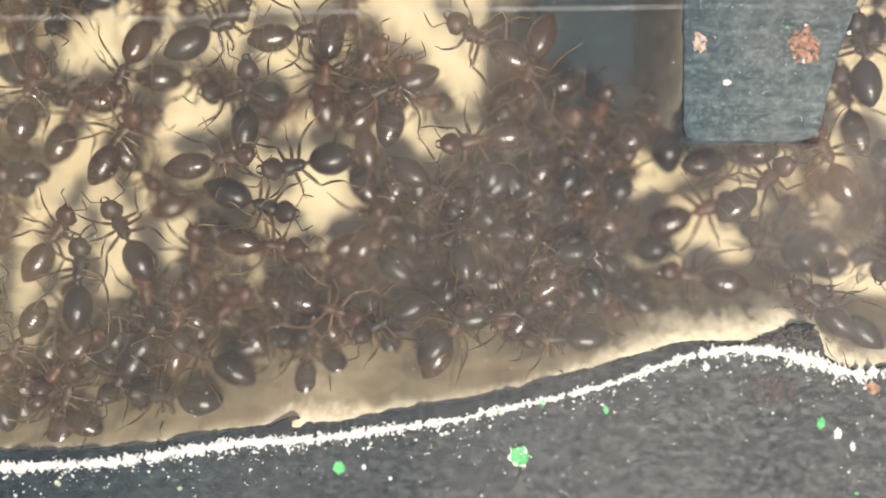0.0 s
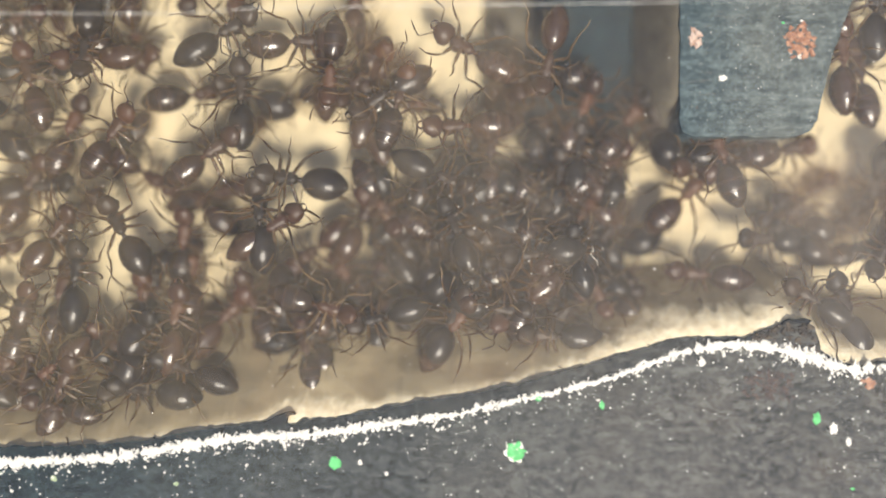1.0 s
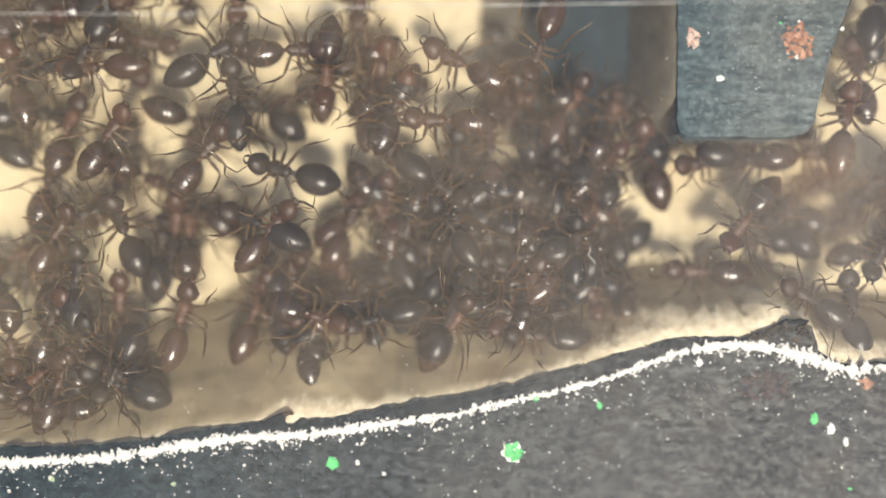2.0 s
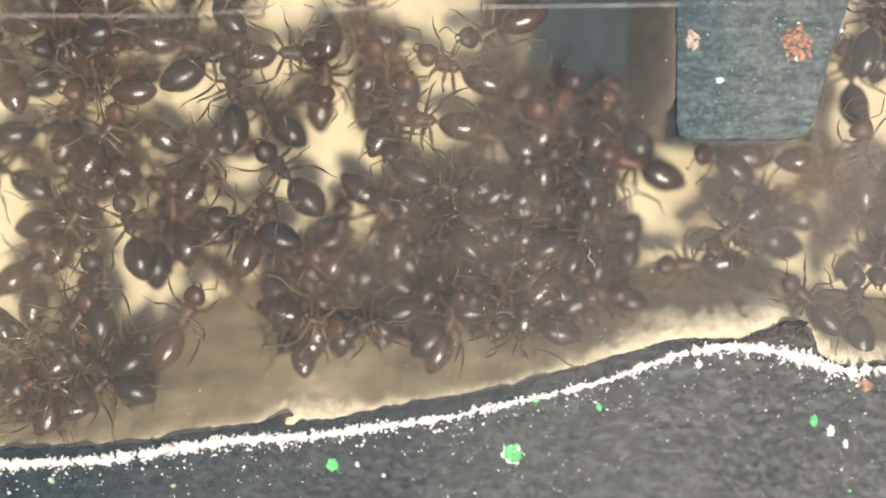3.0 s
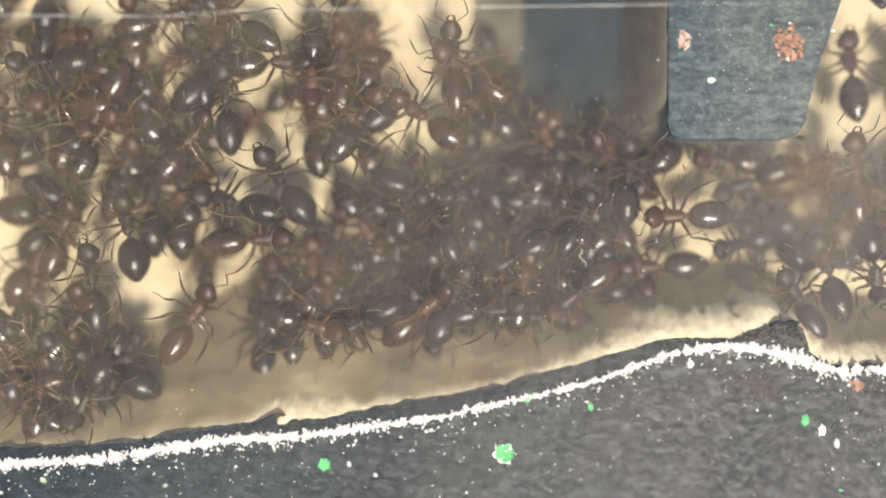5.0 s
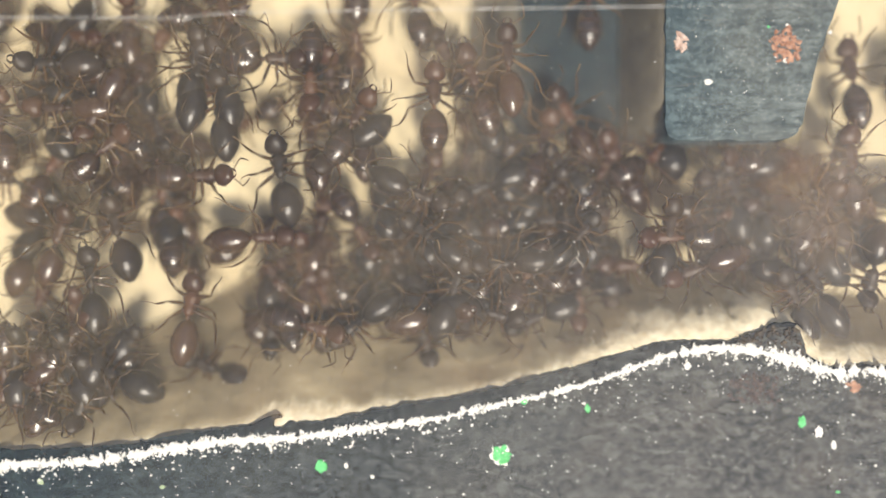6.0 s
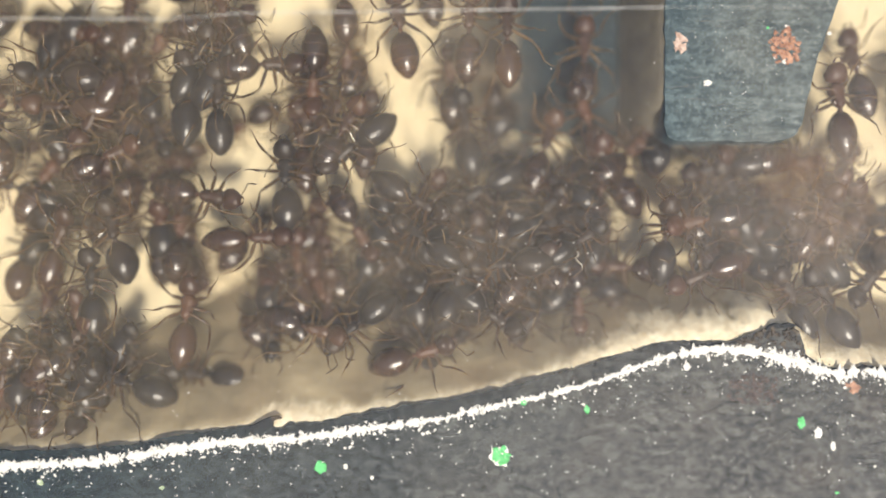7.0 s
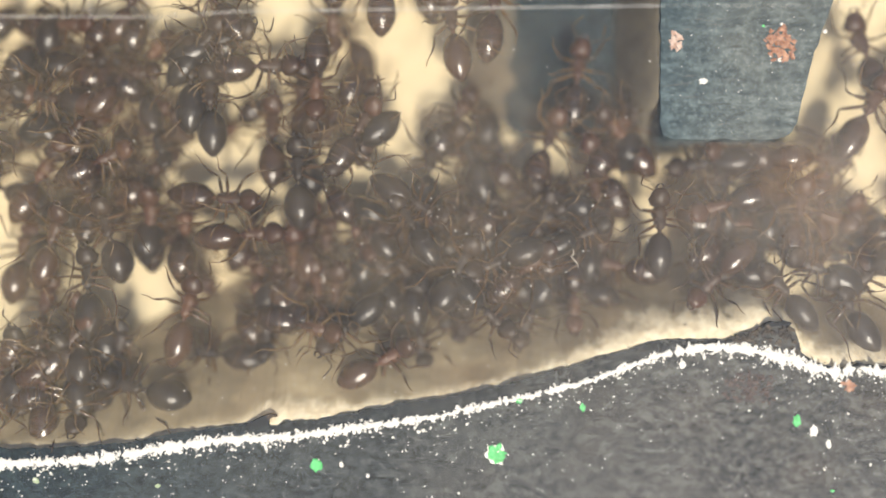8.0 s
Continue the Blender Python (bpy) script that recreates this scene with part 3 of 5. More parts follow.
def build_flakes():
    for i, (x, y, s, st) in enumerate(((-5.55, -11.62, 0.34, 1.2), (5.28, -8.15, 0.22, 1.1), (8.66, -8.55, 0.16, 1.6),
                                       (20.1, -9.25, 0.24, 1.6), (-20.5, -12.45, 0.20, 1.0), (-14.0, -12.75, 0.16, 0.8), (22.0, -13.0, 0.13, 0.7), (18.3, 11.8, 0.09, 1.0))):
        pale = x < -10
        blot(x, y, s, PALE_GREEN if pale else GREEN, "green_flake", "small pale yellow-green paint fleck on the slate" if pale else
             "small bright green paint flake on the slate", "paint flake", "green flakes", i, st)
    rim = blot(4.05, -11.02, 0.66, CHALK, "paint_spot", "white paint spot with a green middle on the slate", "paint spot", "", 31)
    rng = random.Random(8)
    bm = bmesh.new()
    for k in range(36):
        a, r = rng.uniform(0, 6.28), 0.42 * math.sqrt(rng.random())
        chip(bm, Vector((4.1 + r * math.cos(a), -11.0 + r * math.sin(a), SLAB + 0.035)) * MM, rng.uniform(0.10, 0.2) * MM, rng, 0.12)
    part("green_middle", bm, GREEN, rim, "bright green middle")
    for i, (x, y, s, st) in enumerate(((21.0, -9.8, 0.27, 1.3), (21.8, -10.5, 0.16, 1.8), (14.0, -6.3, 0.22, 1.2), (15.1, 8.85, 0.26, 0.7),
                                       (19.2, 10.0, 0.14, 1.0), (21.6, 11.5, 0.14, 0.9), (-2.8, -12.2, 0.12, 1.0), (-4.2, -11.6, 0.14, 1.2), (19.3, 11.9, 0.09, 1.0), (18.7, 10.2, 0.08, 1.0),
                                       (13.5, 11.4, 0.07, 1.2))):
        blot(x, y, s, CHALK, "white_flake", "small white mineral flake on the slate", "flake", "white flakes", 50 + i, st)
    for name, cx, cy, rx, ry, count in (("red_crumb", 19.2, 10.95, 0.95, 1.25, 130), ("pink_crumb", 13.65, 10.95, 0.34, 0.62, 50),
                                        ("brown_smudge", 17.6, -7.5, 1.7, 1.2, 210), ("red_crumb", 22.9, -7.4, 0.4, 0.4, 24)):
        bm = bmesh.new()
        for k in range(count):
            a, r = rng.uniform(0, 6.28), math.sqrt(rng.random())
            r *= 0.8 + 0.5 * noise.noise(Vector((2.2 * math.cos(a), 2.2 * math.sin(a), cx)))
            chip(bm, Vector((cx + rx * r * math.cos(a), cy + ry * r * math.sin(a), SLAB + 0.02)) * MM, (rng.uniform(0.04, 0.12) if name == "brown_smudge" else rng.uniform(0.07, 0.19)) * MM, rng, 0.3)
        mat, words = {"red_crumb": (RUST, "red-brown crumb of dried food pressed under the glass"),
                      "pink_crumb": (PINK, "pale pink crumb of dried food pressed under the glass"),
                      "brown_smudge": (SMUDGE, "dull brown smudge of dirt on the dark slate")}[name]
        tagged(part(name, bm, mat), words, name.split("_")[1], "crumbs" if name != "brown_smudge" else "")
    bm = bmesh.new()
    pts = [(8.15, -0.1), (8.2, -0.35), (8.05, -0.5), (8.25, -0.75), (8.4, -0.85), (8.42, -1.1)]
    tube(bm, [Vector((x, y, GLASS - 0.03)) * MM for x, y in pts], [0.02 * MM, 0.03 * MM, 0.025 * MM, 0.03 * MM, 0.022 * MM, 0.012 * MM], 5)
    tagged(smooth(part("fibre", bm, PALE)), "curled white fibre stuck to the glass", "fibre")


build_floor()
build_slab()
build_walls()
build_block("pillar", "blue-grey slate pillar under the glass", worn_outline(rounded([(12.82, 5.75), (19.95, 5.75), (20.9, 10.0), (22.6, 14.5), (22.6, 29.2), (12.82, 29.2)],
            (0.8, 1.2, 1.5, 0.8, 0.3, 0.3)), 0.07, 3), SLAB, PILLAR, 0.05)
build_block("step", "dark slate step beside the pillar", worn_outline(rounded([(4.9, 6.4), (12.8, 6.4), (12.8, 29.2), (4.9, 29.2)], (1.3, 0.1, 0.1, 0.3)), 0.32, 7), 2.0, STEP, 0.12)
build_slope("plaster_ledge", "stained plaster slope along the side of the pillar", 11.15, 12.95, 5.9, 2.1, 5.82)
# added fillet; its brown covers the cream floor west of the step
build_slope("plaster_fillet", "brown plaster fillet along the slate step", 1.9, 5.4, 7.2, 1.25, 2.05)
build_cover()


# ---- ants ----
def leg_mesh(knee, ankle):
    """A leg from its hip to its ankle: thick thigh, thin shank."""
    bm = bmesh.new()
    k, a = Vector(knee), Vector(ankle)
    sag = 0.06 * (a - k).cross(Vector((0, 0, 1)))
    pts = [Vector((0, 0, 0)), k * 0.10, k * 0.35, k * 0.70, k * 0.97, k + (a - k) * 0.07, k + (a - k) * 0.45 + sag, k + (a - k) * 0.8 + 0.6 * sag, a]
    rad = [0.12, 0.075, 0.112, 0.100, 0.052, 0.056, 0.074, 0.062, 0.038]
    tube(bm, [p * MM for p in pts], [r * MM for r in rad], 6)
    return bm


def foot_mesh(ankle, tip):
    """The thread-like jointed foot, with a bent claw at its end."""
    bm = bmesh.new()
    a, t = Vector(ankle), Vector(tip)
    sag = 0.05 * (t - a).cross(Vector((0, 0, 1)))
    pts = [a, a + (t - a) * 0.30 - sag, a + (t - a) * 0.62 - 1.5 * sag, a + (t - a) * 0.88 - 0.6 * sag, t + 0.4 * sag]
    tube(bm, [p * MM for p in pts], [r * MM for r in (0.036, 0.034, 0.030, 0.030, 0.014)], 5)
    return bm


def build_ant(seed, gaster_mat, body_mat, head_mat, limb_mat, words):
    """A worker ant: head to +x, feet on z = 0, about 5.5 mm long."""
    rng = random.Random(seed)
    ant = new("ant")
    plump, long = rng.uniform(0.80, 0.95), rng.uniform(2.60, 2.85)
    bm = bmesh.new()
    st = []
    for k in range(21):
        s = k / 20
        x = -0.64 - long * s
        u = 2 * min(0.988, max(0.015, s)) - 1
        w = plump * (1 - abs(u) ** 2.15) ** 0.52
        if s > 0.55:
            w *= 1 - 0.28 * ((s - 0.55) / 0.45) ** 1.4
        if k in (7, 12, 16):
            w *= 0.985
        st.append((x * MM, w * MM, w * 0.90 * MM, (1.12 + 0.12 * math.sin(math.pi * s)) * MM))
    lathe(bm, st, 18)
    gaster = smooth(part("gaster", bm, gaster_mat, ant, "glossy rounded gaster"))
    bm = bmesh.new()
    for k in range(40):
        s, a = rng.uniform(0.2, 0.97), rng.uniform(0, 2 * math.pi)
        w = 0.98 * plump * (1 - abs(2 * s - 1) ** 2.15) ** 0.52
        root = Vector((-0.64 - long * s, w * math.cos(a), 1.12 + 0.12 * math.sin(math.pi * s) + 0.9 * w * math.sin(a)))
        out = Vector((-0.75, 0.7 * math.cos(a), 0.7 * math.sin(a))).normalized() * rng.uniform(0.22, 0.42)
        tube(bm, [root * MM, (root + 0.6 * out) * MM, (root + out) * MM], [0.010 * MM, 0.008 * MM, 0.003 * MM], 3)
    part("bristles", bm, HAIR, gaster, "fine pale bristles")
    bm = bmesh.new()
    lathe(bm, [(x * MM, w * MM, h * MM, z * MM) for x, w, h, z in (
        (-0.42, 0.10, 0.10, 0.90), (-0.52, 0.14, 0.16, 0.98), (-0.62, 0.13, 0.22, 1.05), (-0.72, 0.10, 0.12, 0.98))], 10)
    smooth(part("petiole", bm, body_mat, ant))
    bm = bmesh.new()
    lathe(bm, [(x * MM, w * MM, h * MM, z * MM) for x, w, h, z in (
        (0.98, 0.16, 0.16, 1.00), (0.90, 0.33, 0.29, 1.05), (0.72, 0.49, 0.42, 1.12), (0.48, 0.52, 0.46, 1.16), (0.30, 0.43, 0.41, 1.12),
        (0.18, 0.36, 0.34, 1.04), (0.02, 0.40, 0.39, 1.06), (-0.20, 0.36, 0.38, 1.02), (-0.38, 0.23, 0.26, 0.95), (-0.46, 0.10, 0.12, 0.90))], 14)
    smooth(part("mesosoma", bm, body_mat, ant, "narrow sculptured mesosoma"))
    bm = bmesh.new()
    lathe(bm, [(x * MM, w * MM, h * MM, z * MM) for x, w, h, z in (
        (-0.10, 0.14, 0.14, 0), (-0.04, 0.46, 0.30, 0), (0.10, 0.64, 0.41, 0.01), (0.34, 0.72, 0.47, 0.01), (0.62, 0.69, 0.46, 0),
        (0.88, 0.58, 0.39, -0.02), (1.10, 0.42, 0.28, -0.05), (1.21, 0.24, 0.14, -0.07))], 16)
    for v in bm.verts:
        if v.co.x < 0.02 * MM:
            v.co.x += 0.10 * MM * (1 - min(1, abs(v.co.y) / (0.30 * MM)))
    head = smooth(part("head", bm, head_mat, ant, "rounded head with elbowed feelers"))
    head.matrix_basis = pose(1.00 * MM, 0, 1.02 * MM, 0, rng.uniform(12, 30), rng.uniform(-12, 12)) @ Matrix.Scale(0.9, 4)
    for s in (-1, 1):
        bm = bmesh.new()
        bmesh.ops.create_icosphere(bm, subdivisions=2, radius=0.13 * MM, matrix=Matrix.Diagonal((1.15, 0.7, 1, 1)))
        eye = smooth(part("eye", bm, EYE_MAT, head))
        eye.matrix_basis = pose(0.42 * MM, s * 0.645 * MM, 0.14 * MM)
        bm = bmesh.new()
        tube(bm, [Vector(p) * MM for p in ((0, 0.16 * s, 0), (0.18, 0.25 * s, -0.02), (0.36, 0.17 * s, -0.04), (0.44, 0.02 * s, -0.05))],
             [0.08 * MM, 0.09 * MM, 0.06 * MM, 0.02 * MM], 6, 0.6)
        jaw = smooth(part("mandible", bm, head_mat, head))
        jaw.matrix_basis = pose(1.11 * MM, 0, -0.06 * MM)
        bm = bmesh.new()
        e = rng.uniform(0.75, 1.05)
        tube(bm, [Vector(p) * MM for p in ((0, 0, 0), (0.35, 0.55 * s * e, 0.12), (0.55, 0.92 * s * e, 0.12), (0.68, 0.98 * s * e, 0.08),
                                           (1.15, 0.88 * s * e, -0.15), (1.60, 0.72 * s * e, -0.42))],
             [0.035 * MM, 0.038 * MM, 0.038 * MM, 0.042 * MM, 0.052 * MM, 0.03 * MM], 6)
        feeler = smooth(part("antenna", bm, limb_mat, head, "thin elbowed antenna"))
        feeler.matrix_basis = pose(0.92 * MM, s * 0.18 * MM, 0.24 * MM)
    for root, reach, fwd in ((0.62, 1.8, 1.35), (0.22, 2.05, -0.25), (-0.12, 2.15, -1.9)):
        for s in (-1, 1):
            f = fwd + rng.uniform(-0.35, 0.35)
            r = reach * rng.uniform(0.85, 1.1)
            hip = Vector((root, 0.24 * s, 0.78))
            bend = rng.uniform(0.15, 0.38)
            knee = (f * bend, s * r * rng.uniform(0.44, 0.56), 0.50 + rng.uniform(-0.15, 0.2))
            ankle = (f * rng.uniform(0.80, 0.98), s * r * rng.uniform(0.62, 0.84), -0.45)
            tip = (f * rng.uniform(1.1, 1.35) + rng.uniform(-0.15, 0.15), s * r * rng.uniform(0.74, 1.02), -0.76)
            leg = smooth(part("leg", leg_mesh(knee, ankle), limb_mat, ant, "thin brown jointed leg"))
            smooth(part("foot", foot_mesh(ankle, tip), FOOT_HORN, leg, "pale thread-like foot"))
            leg.matrix_basis = pose(*(hip * MM))
    tagged(ant, words, "ant", "ants of the colony")
    return ant
FOLLOWED = 101
BROWN = (GASTER, BODY, HEAD, LIMB, "glossy dark brown ant with a reddish head")
BLACK = (DARK_GASTER, DARK_BODY, DARK_BODY, LIMB, "glossy blackish ant with thin brown legs")
AMBER = (RED_GASTER, RED_BODY, RED_BODY, PALE_LIMB, "young reddish-brown ant with pale legs")
WORKERS = [build_ant(11 + k, *kind) for k, kind in enumerate((BROWN, BLACK, AMBER, BROWN, BLACK, BROWN, BLACK, AMBER))]
HANG, SECOND, CLIMB, STAND = "hang", "second", "climb", "stand"
colony = []


def next_ant():
    """The next worker of the colony; the pattern ants themselves go last."""
    return colony.pop(0)


def stance(layer, x, y, heading, tip=0.0):
    """An ant under the glass, under such an ant, on another ant's back, or on the floor."""
    if layer == HANG:
        return pose(x * MM, y * MM, (GLASS - 0.24) * MM, 180, 0.4 * tip, heading)
    if layer == SECOND:
        return pose(x * MM, y * MM, (GLASS - 1.1) * MM, 180, tip, heading)
    if layer == CLIMB:
        return pose(x * MM, y * MM, (FLOOR + 1.2) * MM, 0, tip, heading)
    return pose(x * MM, y * MM, (FLOOR + 0.02) * MM, 0, tip, heading)


def fidget(ant, rng, legs, step):
    """Feelers wave and legs step on their hips."""
    for p in ant.children_recursive:
        kind = p.name.split(".")[0]
        swing = 16 if kind == "antenna" else 9 if (kind == "leg" and legs) else 0
        if swing:
            home, phase = p.matrix_basis.copy(), rng.uniform(0, 6.28)
            speed = rng.uniform(2.2, 3.6)
            walk(p, [(t, home @ pose(0, 0, 0, 0, 0, swing * math.sin(speed * t + phase)))
                     for t in [k * step for k in range(round(8 / step) + 1)]])


def crawl(layer, rows):
    """Keys one ant: rows of seconds, x and y of its waist in mm, heading in degrees."""
    ant = next_ant()
    rng = random.Random(len(colony) * 7 + 1)
    tip = rng.uniform(-10, 10)
    ant.scale = [rng.uniform(0.90, 0.99)] * 3
    walk(ant, [(t, stance(layer, x, y, a, tip)) for t, x, y, a in rows])
    fidget(ant, rng, True, 0.8)


# patches of the colony in mm: how the ants keep, from x to x, from y to y, how many
CROWD = ((HANG, -1, 10, -5, 1.5, 6), (SECOND, -2, 10.5, -5, 3.8, 9), (CLIMB, -3, 11, -4, 4.0, 26), (STAND, -2, 11, -3, 5.2, 22),
         (HANG, -25, -16, -10, -5, 5), (SECOND, -25, -16.5, -9, -4, 6), (CLIMB, -26, -6, -5, -3, 9), (SECOND, -9, -4, -5.5, -1.5, 3), (CLIMB, -9, -3, -2.5, 0, 3), (HANG, -8, -3, -6, -4, 1),
         (HANG, 19, 26, -3.5, 0.0, 2), (SECOND, 9, 26, -3.5, 0.5, 2), (CLIMB, 12, 27, -1, 2, 2),
         (SECOND, 7.5, 9.5, 3.5, 5.4, 2), (STAND, 3.4, 4.6, 7, 13, 3),
         (HANG, -23, -10, 7, 14, 3), (SECOND, -24, -9, 6.5, 15, 5), (CLIMB, -26, -8, 3, 15, 6), (STAND, -26, -3, -2, 14, 8), (CLIMB, 25, 28, 4, 14, 2), (CLIMB, 21, 27, -1, 5, 2), (STAND, 21, 28, 0, 8, 2))


def free(layer, x, y):
    """Whether an ant has room here: clear of the slab's edge, the step, the pillar and the bare floor before it."""
    if y < line_at(EDGE, x) + {HANG: 1.7, SECOND: 3.0, CLIMB: 3.4, STAND: 4.8}[layer]:
        return False
    if 9.8 < x < 16.8 and y > -0.2 or x > 4.6 and x < 24.4 and y > 5.4:
        return False
    if layer != HANG and x < -9 and -5.4 < y < -1.2:
        return False
    if -7.5 < x < 1.5 and 2.6 < y < 9:
        return False
    return not (10.6 < x < 24.4 and y > 3.4)


def gather():
    """Where the rest of the colony stands at first: how it keeps, x, y."""
    rng = random.Random(41)
    taken = []
    for layer, x0, x1, y0, y1, count in CROWD:
        for k in range(count):
            for attempt in range(40):
                x, y = rng.uniform(x0, x1), rng.uniform(y0, y1)
                near = min([math.hypot(x - a, y - b) for l, a, b in taken if l == layer] or [9])
                if near > 2.0 - 0.03 * attempt and free(layer, x, y):
                    taken.append((layer, x, y))
                    break
    return taken


def crowd():
    """The rest of the colony, milling about in its own patch."""
    rng = random.Random(42)
    for layer, x, y in PLACES:
        ant = next_ant()
        ant.scale = [rng.uniform(0.76, 0.94)] * 3
        a, tip = rng.uniform(0, 360), rng.uniform(-14, 14)
        if x < -8 and y > 4.5 and layer != STAND:
            # these come down from the north while the colony gathers
            rows = [(0, stance(layer, x + rng.uniform(-1, 1), y + 8, a, tip)), (2.9, stance(layer, x, y + 4.8, a + 20, tip))]
            times = (4.8, 6.4, 8.0)
        else:
            rows, times = [(0, stance(layer, x, y, a, tip))], (1.6, 3.2, 4.8, 6.4, 8.0)
        for t in times:
            if x > -2 and y > 1.5 and t > 6:
                # the middle of the crowd draws back south towards the end
                y -= 1.3
            a += rng.uniform(-35, 35)
            go = rng.choice((0.1, 0.2, 0.5, 1.0))
            to = x + go * math.cos(radians(a)), y + go * math.sin(radians(a))
            if free(layer, *to):
                x, y = to
            rows.append((t, stance(layer, x, y, a, tip)))
        walk(ant, rows)
        fidget(ant, rng, False, 1.6)


PLACES = gather()
for k in range(FOLLOWED + len(PLACES) - len(WORKERS)):
    deep = k >= FOLLOWED and PLACES[k - FOLLOWED][1] > -4 and k % 4
    low = k >= FOLLOWED and not deep and PLACES[k - FOLLOWED][0] in (CLIMB, STAND)
    colony.append(copy_thing(WORKERS[(2, 7)[k % 2] if 88 <= k < 93 else (1, 4, 6)[k % 3] if deep else (2, 0, 3, 5)[k % 4] if low else k % len(WORKERS)], Matrix()))
colony += WORKERS
build_crust()
build_edge_dirt()
build_scuffs()
build_flakes()


def motions():
    """All that moves: the ants of the colony."""
    crawl(HANG, ((0, -7.53, 11.88, 10), (0.5, -7.65, 11.49, 8), (1, -7.54, 11.1, 5), (1.5, -7.58, 10.77, 5), (3, -8.12, 10.59, 3), (3.5, -8.15, 10.45, 3), (4, -8.17, 10.07, 3), (4.5, -8.13, 9.99, 3), (6, -8.29, 10.36, 3), (6.5, -8.2, 10.26, 3), (7, -8.44, 10.1, 3), (8, -8.43, 9.91, 3)))
    crawl(HANG, ((0, -10.69, 8.38, 85), (1, -10.8, 8.27, 90), (1.5, -10.92, 8.25, 95), (3, -11.12, 8.38, 92), (3.5, -10.95, 8.8, 90), (4, -10.61, 8.33, 90), (4.5, -10.9, 8.24, 95), (6, -11.15, 7.84, 95), (6.5, -11.21, 7.86, 95), (7, -11.32, 8.27, 92), (7.5, -11.4, 8.01, 92), (8, -11.49, 8.11, 92)))
    crawl(HANG, ((0, -17.6, 6.08, 57), (0.5, -17.68, 6.18, 57), (1, -17.74, 6.11, 55), (1.5, -17.74, 6.09, 55), (3, -18.1, 6.16, 60), (3.5, -18.18, 6.2, 60), (4.5, -18.17, 6.08, 60), (6, -17.49, 5.46, 40), (6.5, -17.36, 5.16, 30), (7, -17.13, 5.16, 25), (8, -17.29, 4.82, 25)))
    crawl(HANG, ((0, -12.13, 4.88, 10), (0.5, -12.29, 5.02, 20), (1, -12.46, 5.07, 35), (1.5, -12.66, 5.16, 45), (3, -12.58, 4.74, 60), (3.5, -12.57, 5.06, 60), (4, -12.99, 5.48, 60), (4.5, -13.35, 6.08, 60), (6, -12.37, 3.97, 0), (6.5, -12.67, 3.04, -20), (7, -11.91, 2.91, -10), (8, -10.74, 2.67, -5)))
    crawl(HANG, ((0, -17.4, 0.92, 118), (0.5, -17.45, 0.99, 118), (1, -17.41, 0.93, 118), (1.5, -17.29, 0.94, 116), (3, -16.69, 1.05, 105), (3.5, -16.43, 1.05, 102), (4.5, -16.31, 1.01, 98), (6, -16.85, 1.04, 104), (6.5, -16.95, 1.02, 105), (7, -17.04, 0.96, 105), (7.5, -17.12, 0.95, 105), (8, -17.09, 0.92, 105)))
    crawl(HANG, ((0, -21.14, 0.73, 55), (1, -20.93, 0.65, 52), (1.5, -20.99, 0.47, 55), (3, -19.94, 1.24, 65), (3.5, -19.99, 1.37, 65), (4.5, -19.95, 1.1, 68), (6, -20.02, 0.61, 70), (7, -19.99, 0.53, 72), (8, -20.07, 0.59, 72)))
    crawl(HANG, ((0, -19.81, -1.28, 85), (0.5, -20.14, -1.45, 85), (1, -19.79, -1.62, 84), (1.5, -19.76, -1.54, 84), (3, -18.58, -2.13, 96), (3.5, -18.02, -1.97, 98), (4, -18.32, -1.88, 96), (4.5, -18.38, -1.65, 95), (6, -18.25, -1.79, 93), (7, -18.22, -1.81, 92), (8, -18.14, -1.84, 90)))
    crawl(HANG, ((0, -9.35, 0.23, -5), (0.5, -9.05, 0.53, 0), (1, -9.03, 1.02, 35), (1.5, -8.82, 0.86, 45), (3, -9.76, 1.21, 70), (3.5, -9.92, 1.27, 75), (4, -9.18, 0.52, 10), (4.5, -9.43, 0.36, 5), (6, -9, 0.61, 5), (7, -9.12, 0.66, 5), (8, -9.35, 0.72, 5)))
    crawl(HANG, ((0, -22.53, 8.63, 75), (0.5, -22.68, 9.02, 90), (1, -22.36, 9.22, 105), (1.5, -22.54, 9.01, 102), (3, -23.82, 10.2, 110), (4.5, -23.49, 6.68, 100), (6, -23.2, 7.01, 95), (8, -23.75, 6.21, 90)))
    crawl(HANG, ((0, -3.21, 8.71, 200), (0.5, -3.22, 8.35, 205), (1, -3.16, 8.07, 210), (1.5, -2.94, 7.64, 225), (3, -2.18, 6.58, 255), (3.5, -2.3, 6.55, 250), (4, -3, 6.53, 235), (4.5, -3.6, 6.37, 226), (6, -4.47, 5.38, 215), (6.5, -4.37, 5.34, 215), (7, -4.17, 5.46, 216), (8, -3.64, 5.35, 220)))
    crawl(SECOND, ((0, -4.71, 9.59, 250), (1, -4.55, 9.12, 235), (1.5, -4.64, 9.25, 225), (3, -4.77, 11.86, 175), (3.5, -5.09, 11.74, 170), (4, -5.55, 11.55, 165), (4.5, -4.93, 11.2, 172), (6, -5.24, 8.21, 235), (6.5, -4.88, 8.26, 240), (7, -4.88, 8.01, 240), (8, -4.71, 7.48, 238)))
    crawl(HANG, ((0, -6.38, 9.67, 262), (1, -5.95, 9.33, 264), (1.5, -5.98, 9.31, 264), (3, -6.04, 9.52, 266), (3.5, -6.03, 9.44, 266), (4.5, -6.34, 9.35, 268), (6, -6.29, 9.2, 268), (6.5, -6.17, 8.97, 268), (7, -6.1, 9.03, 268), (8, -5.72, 8.84, 268)))
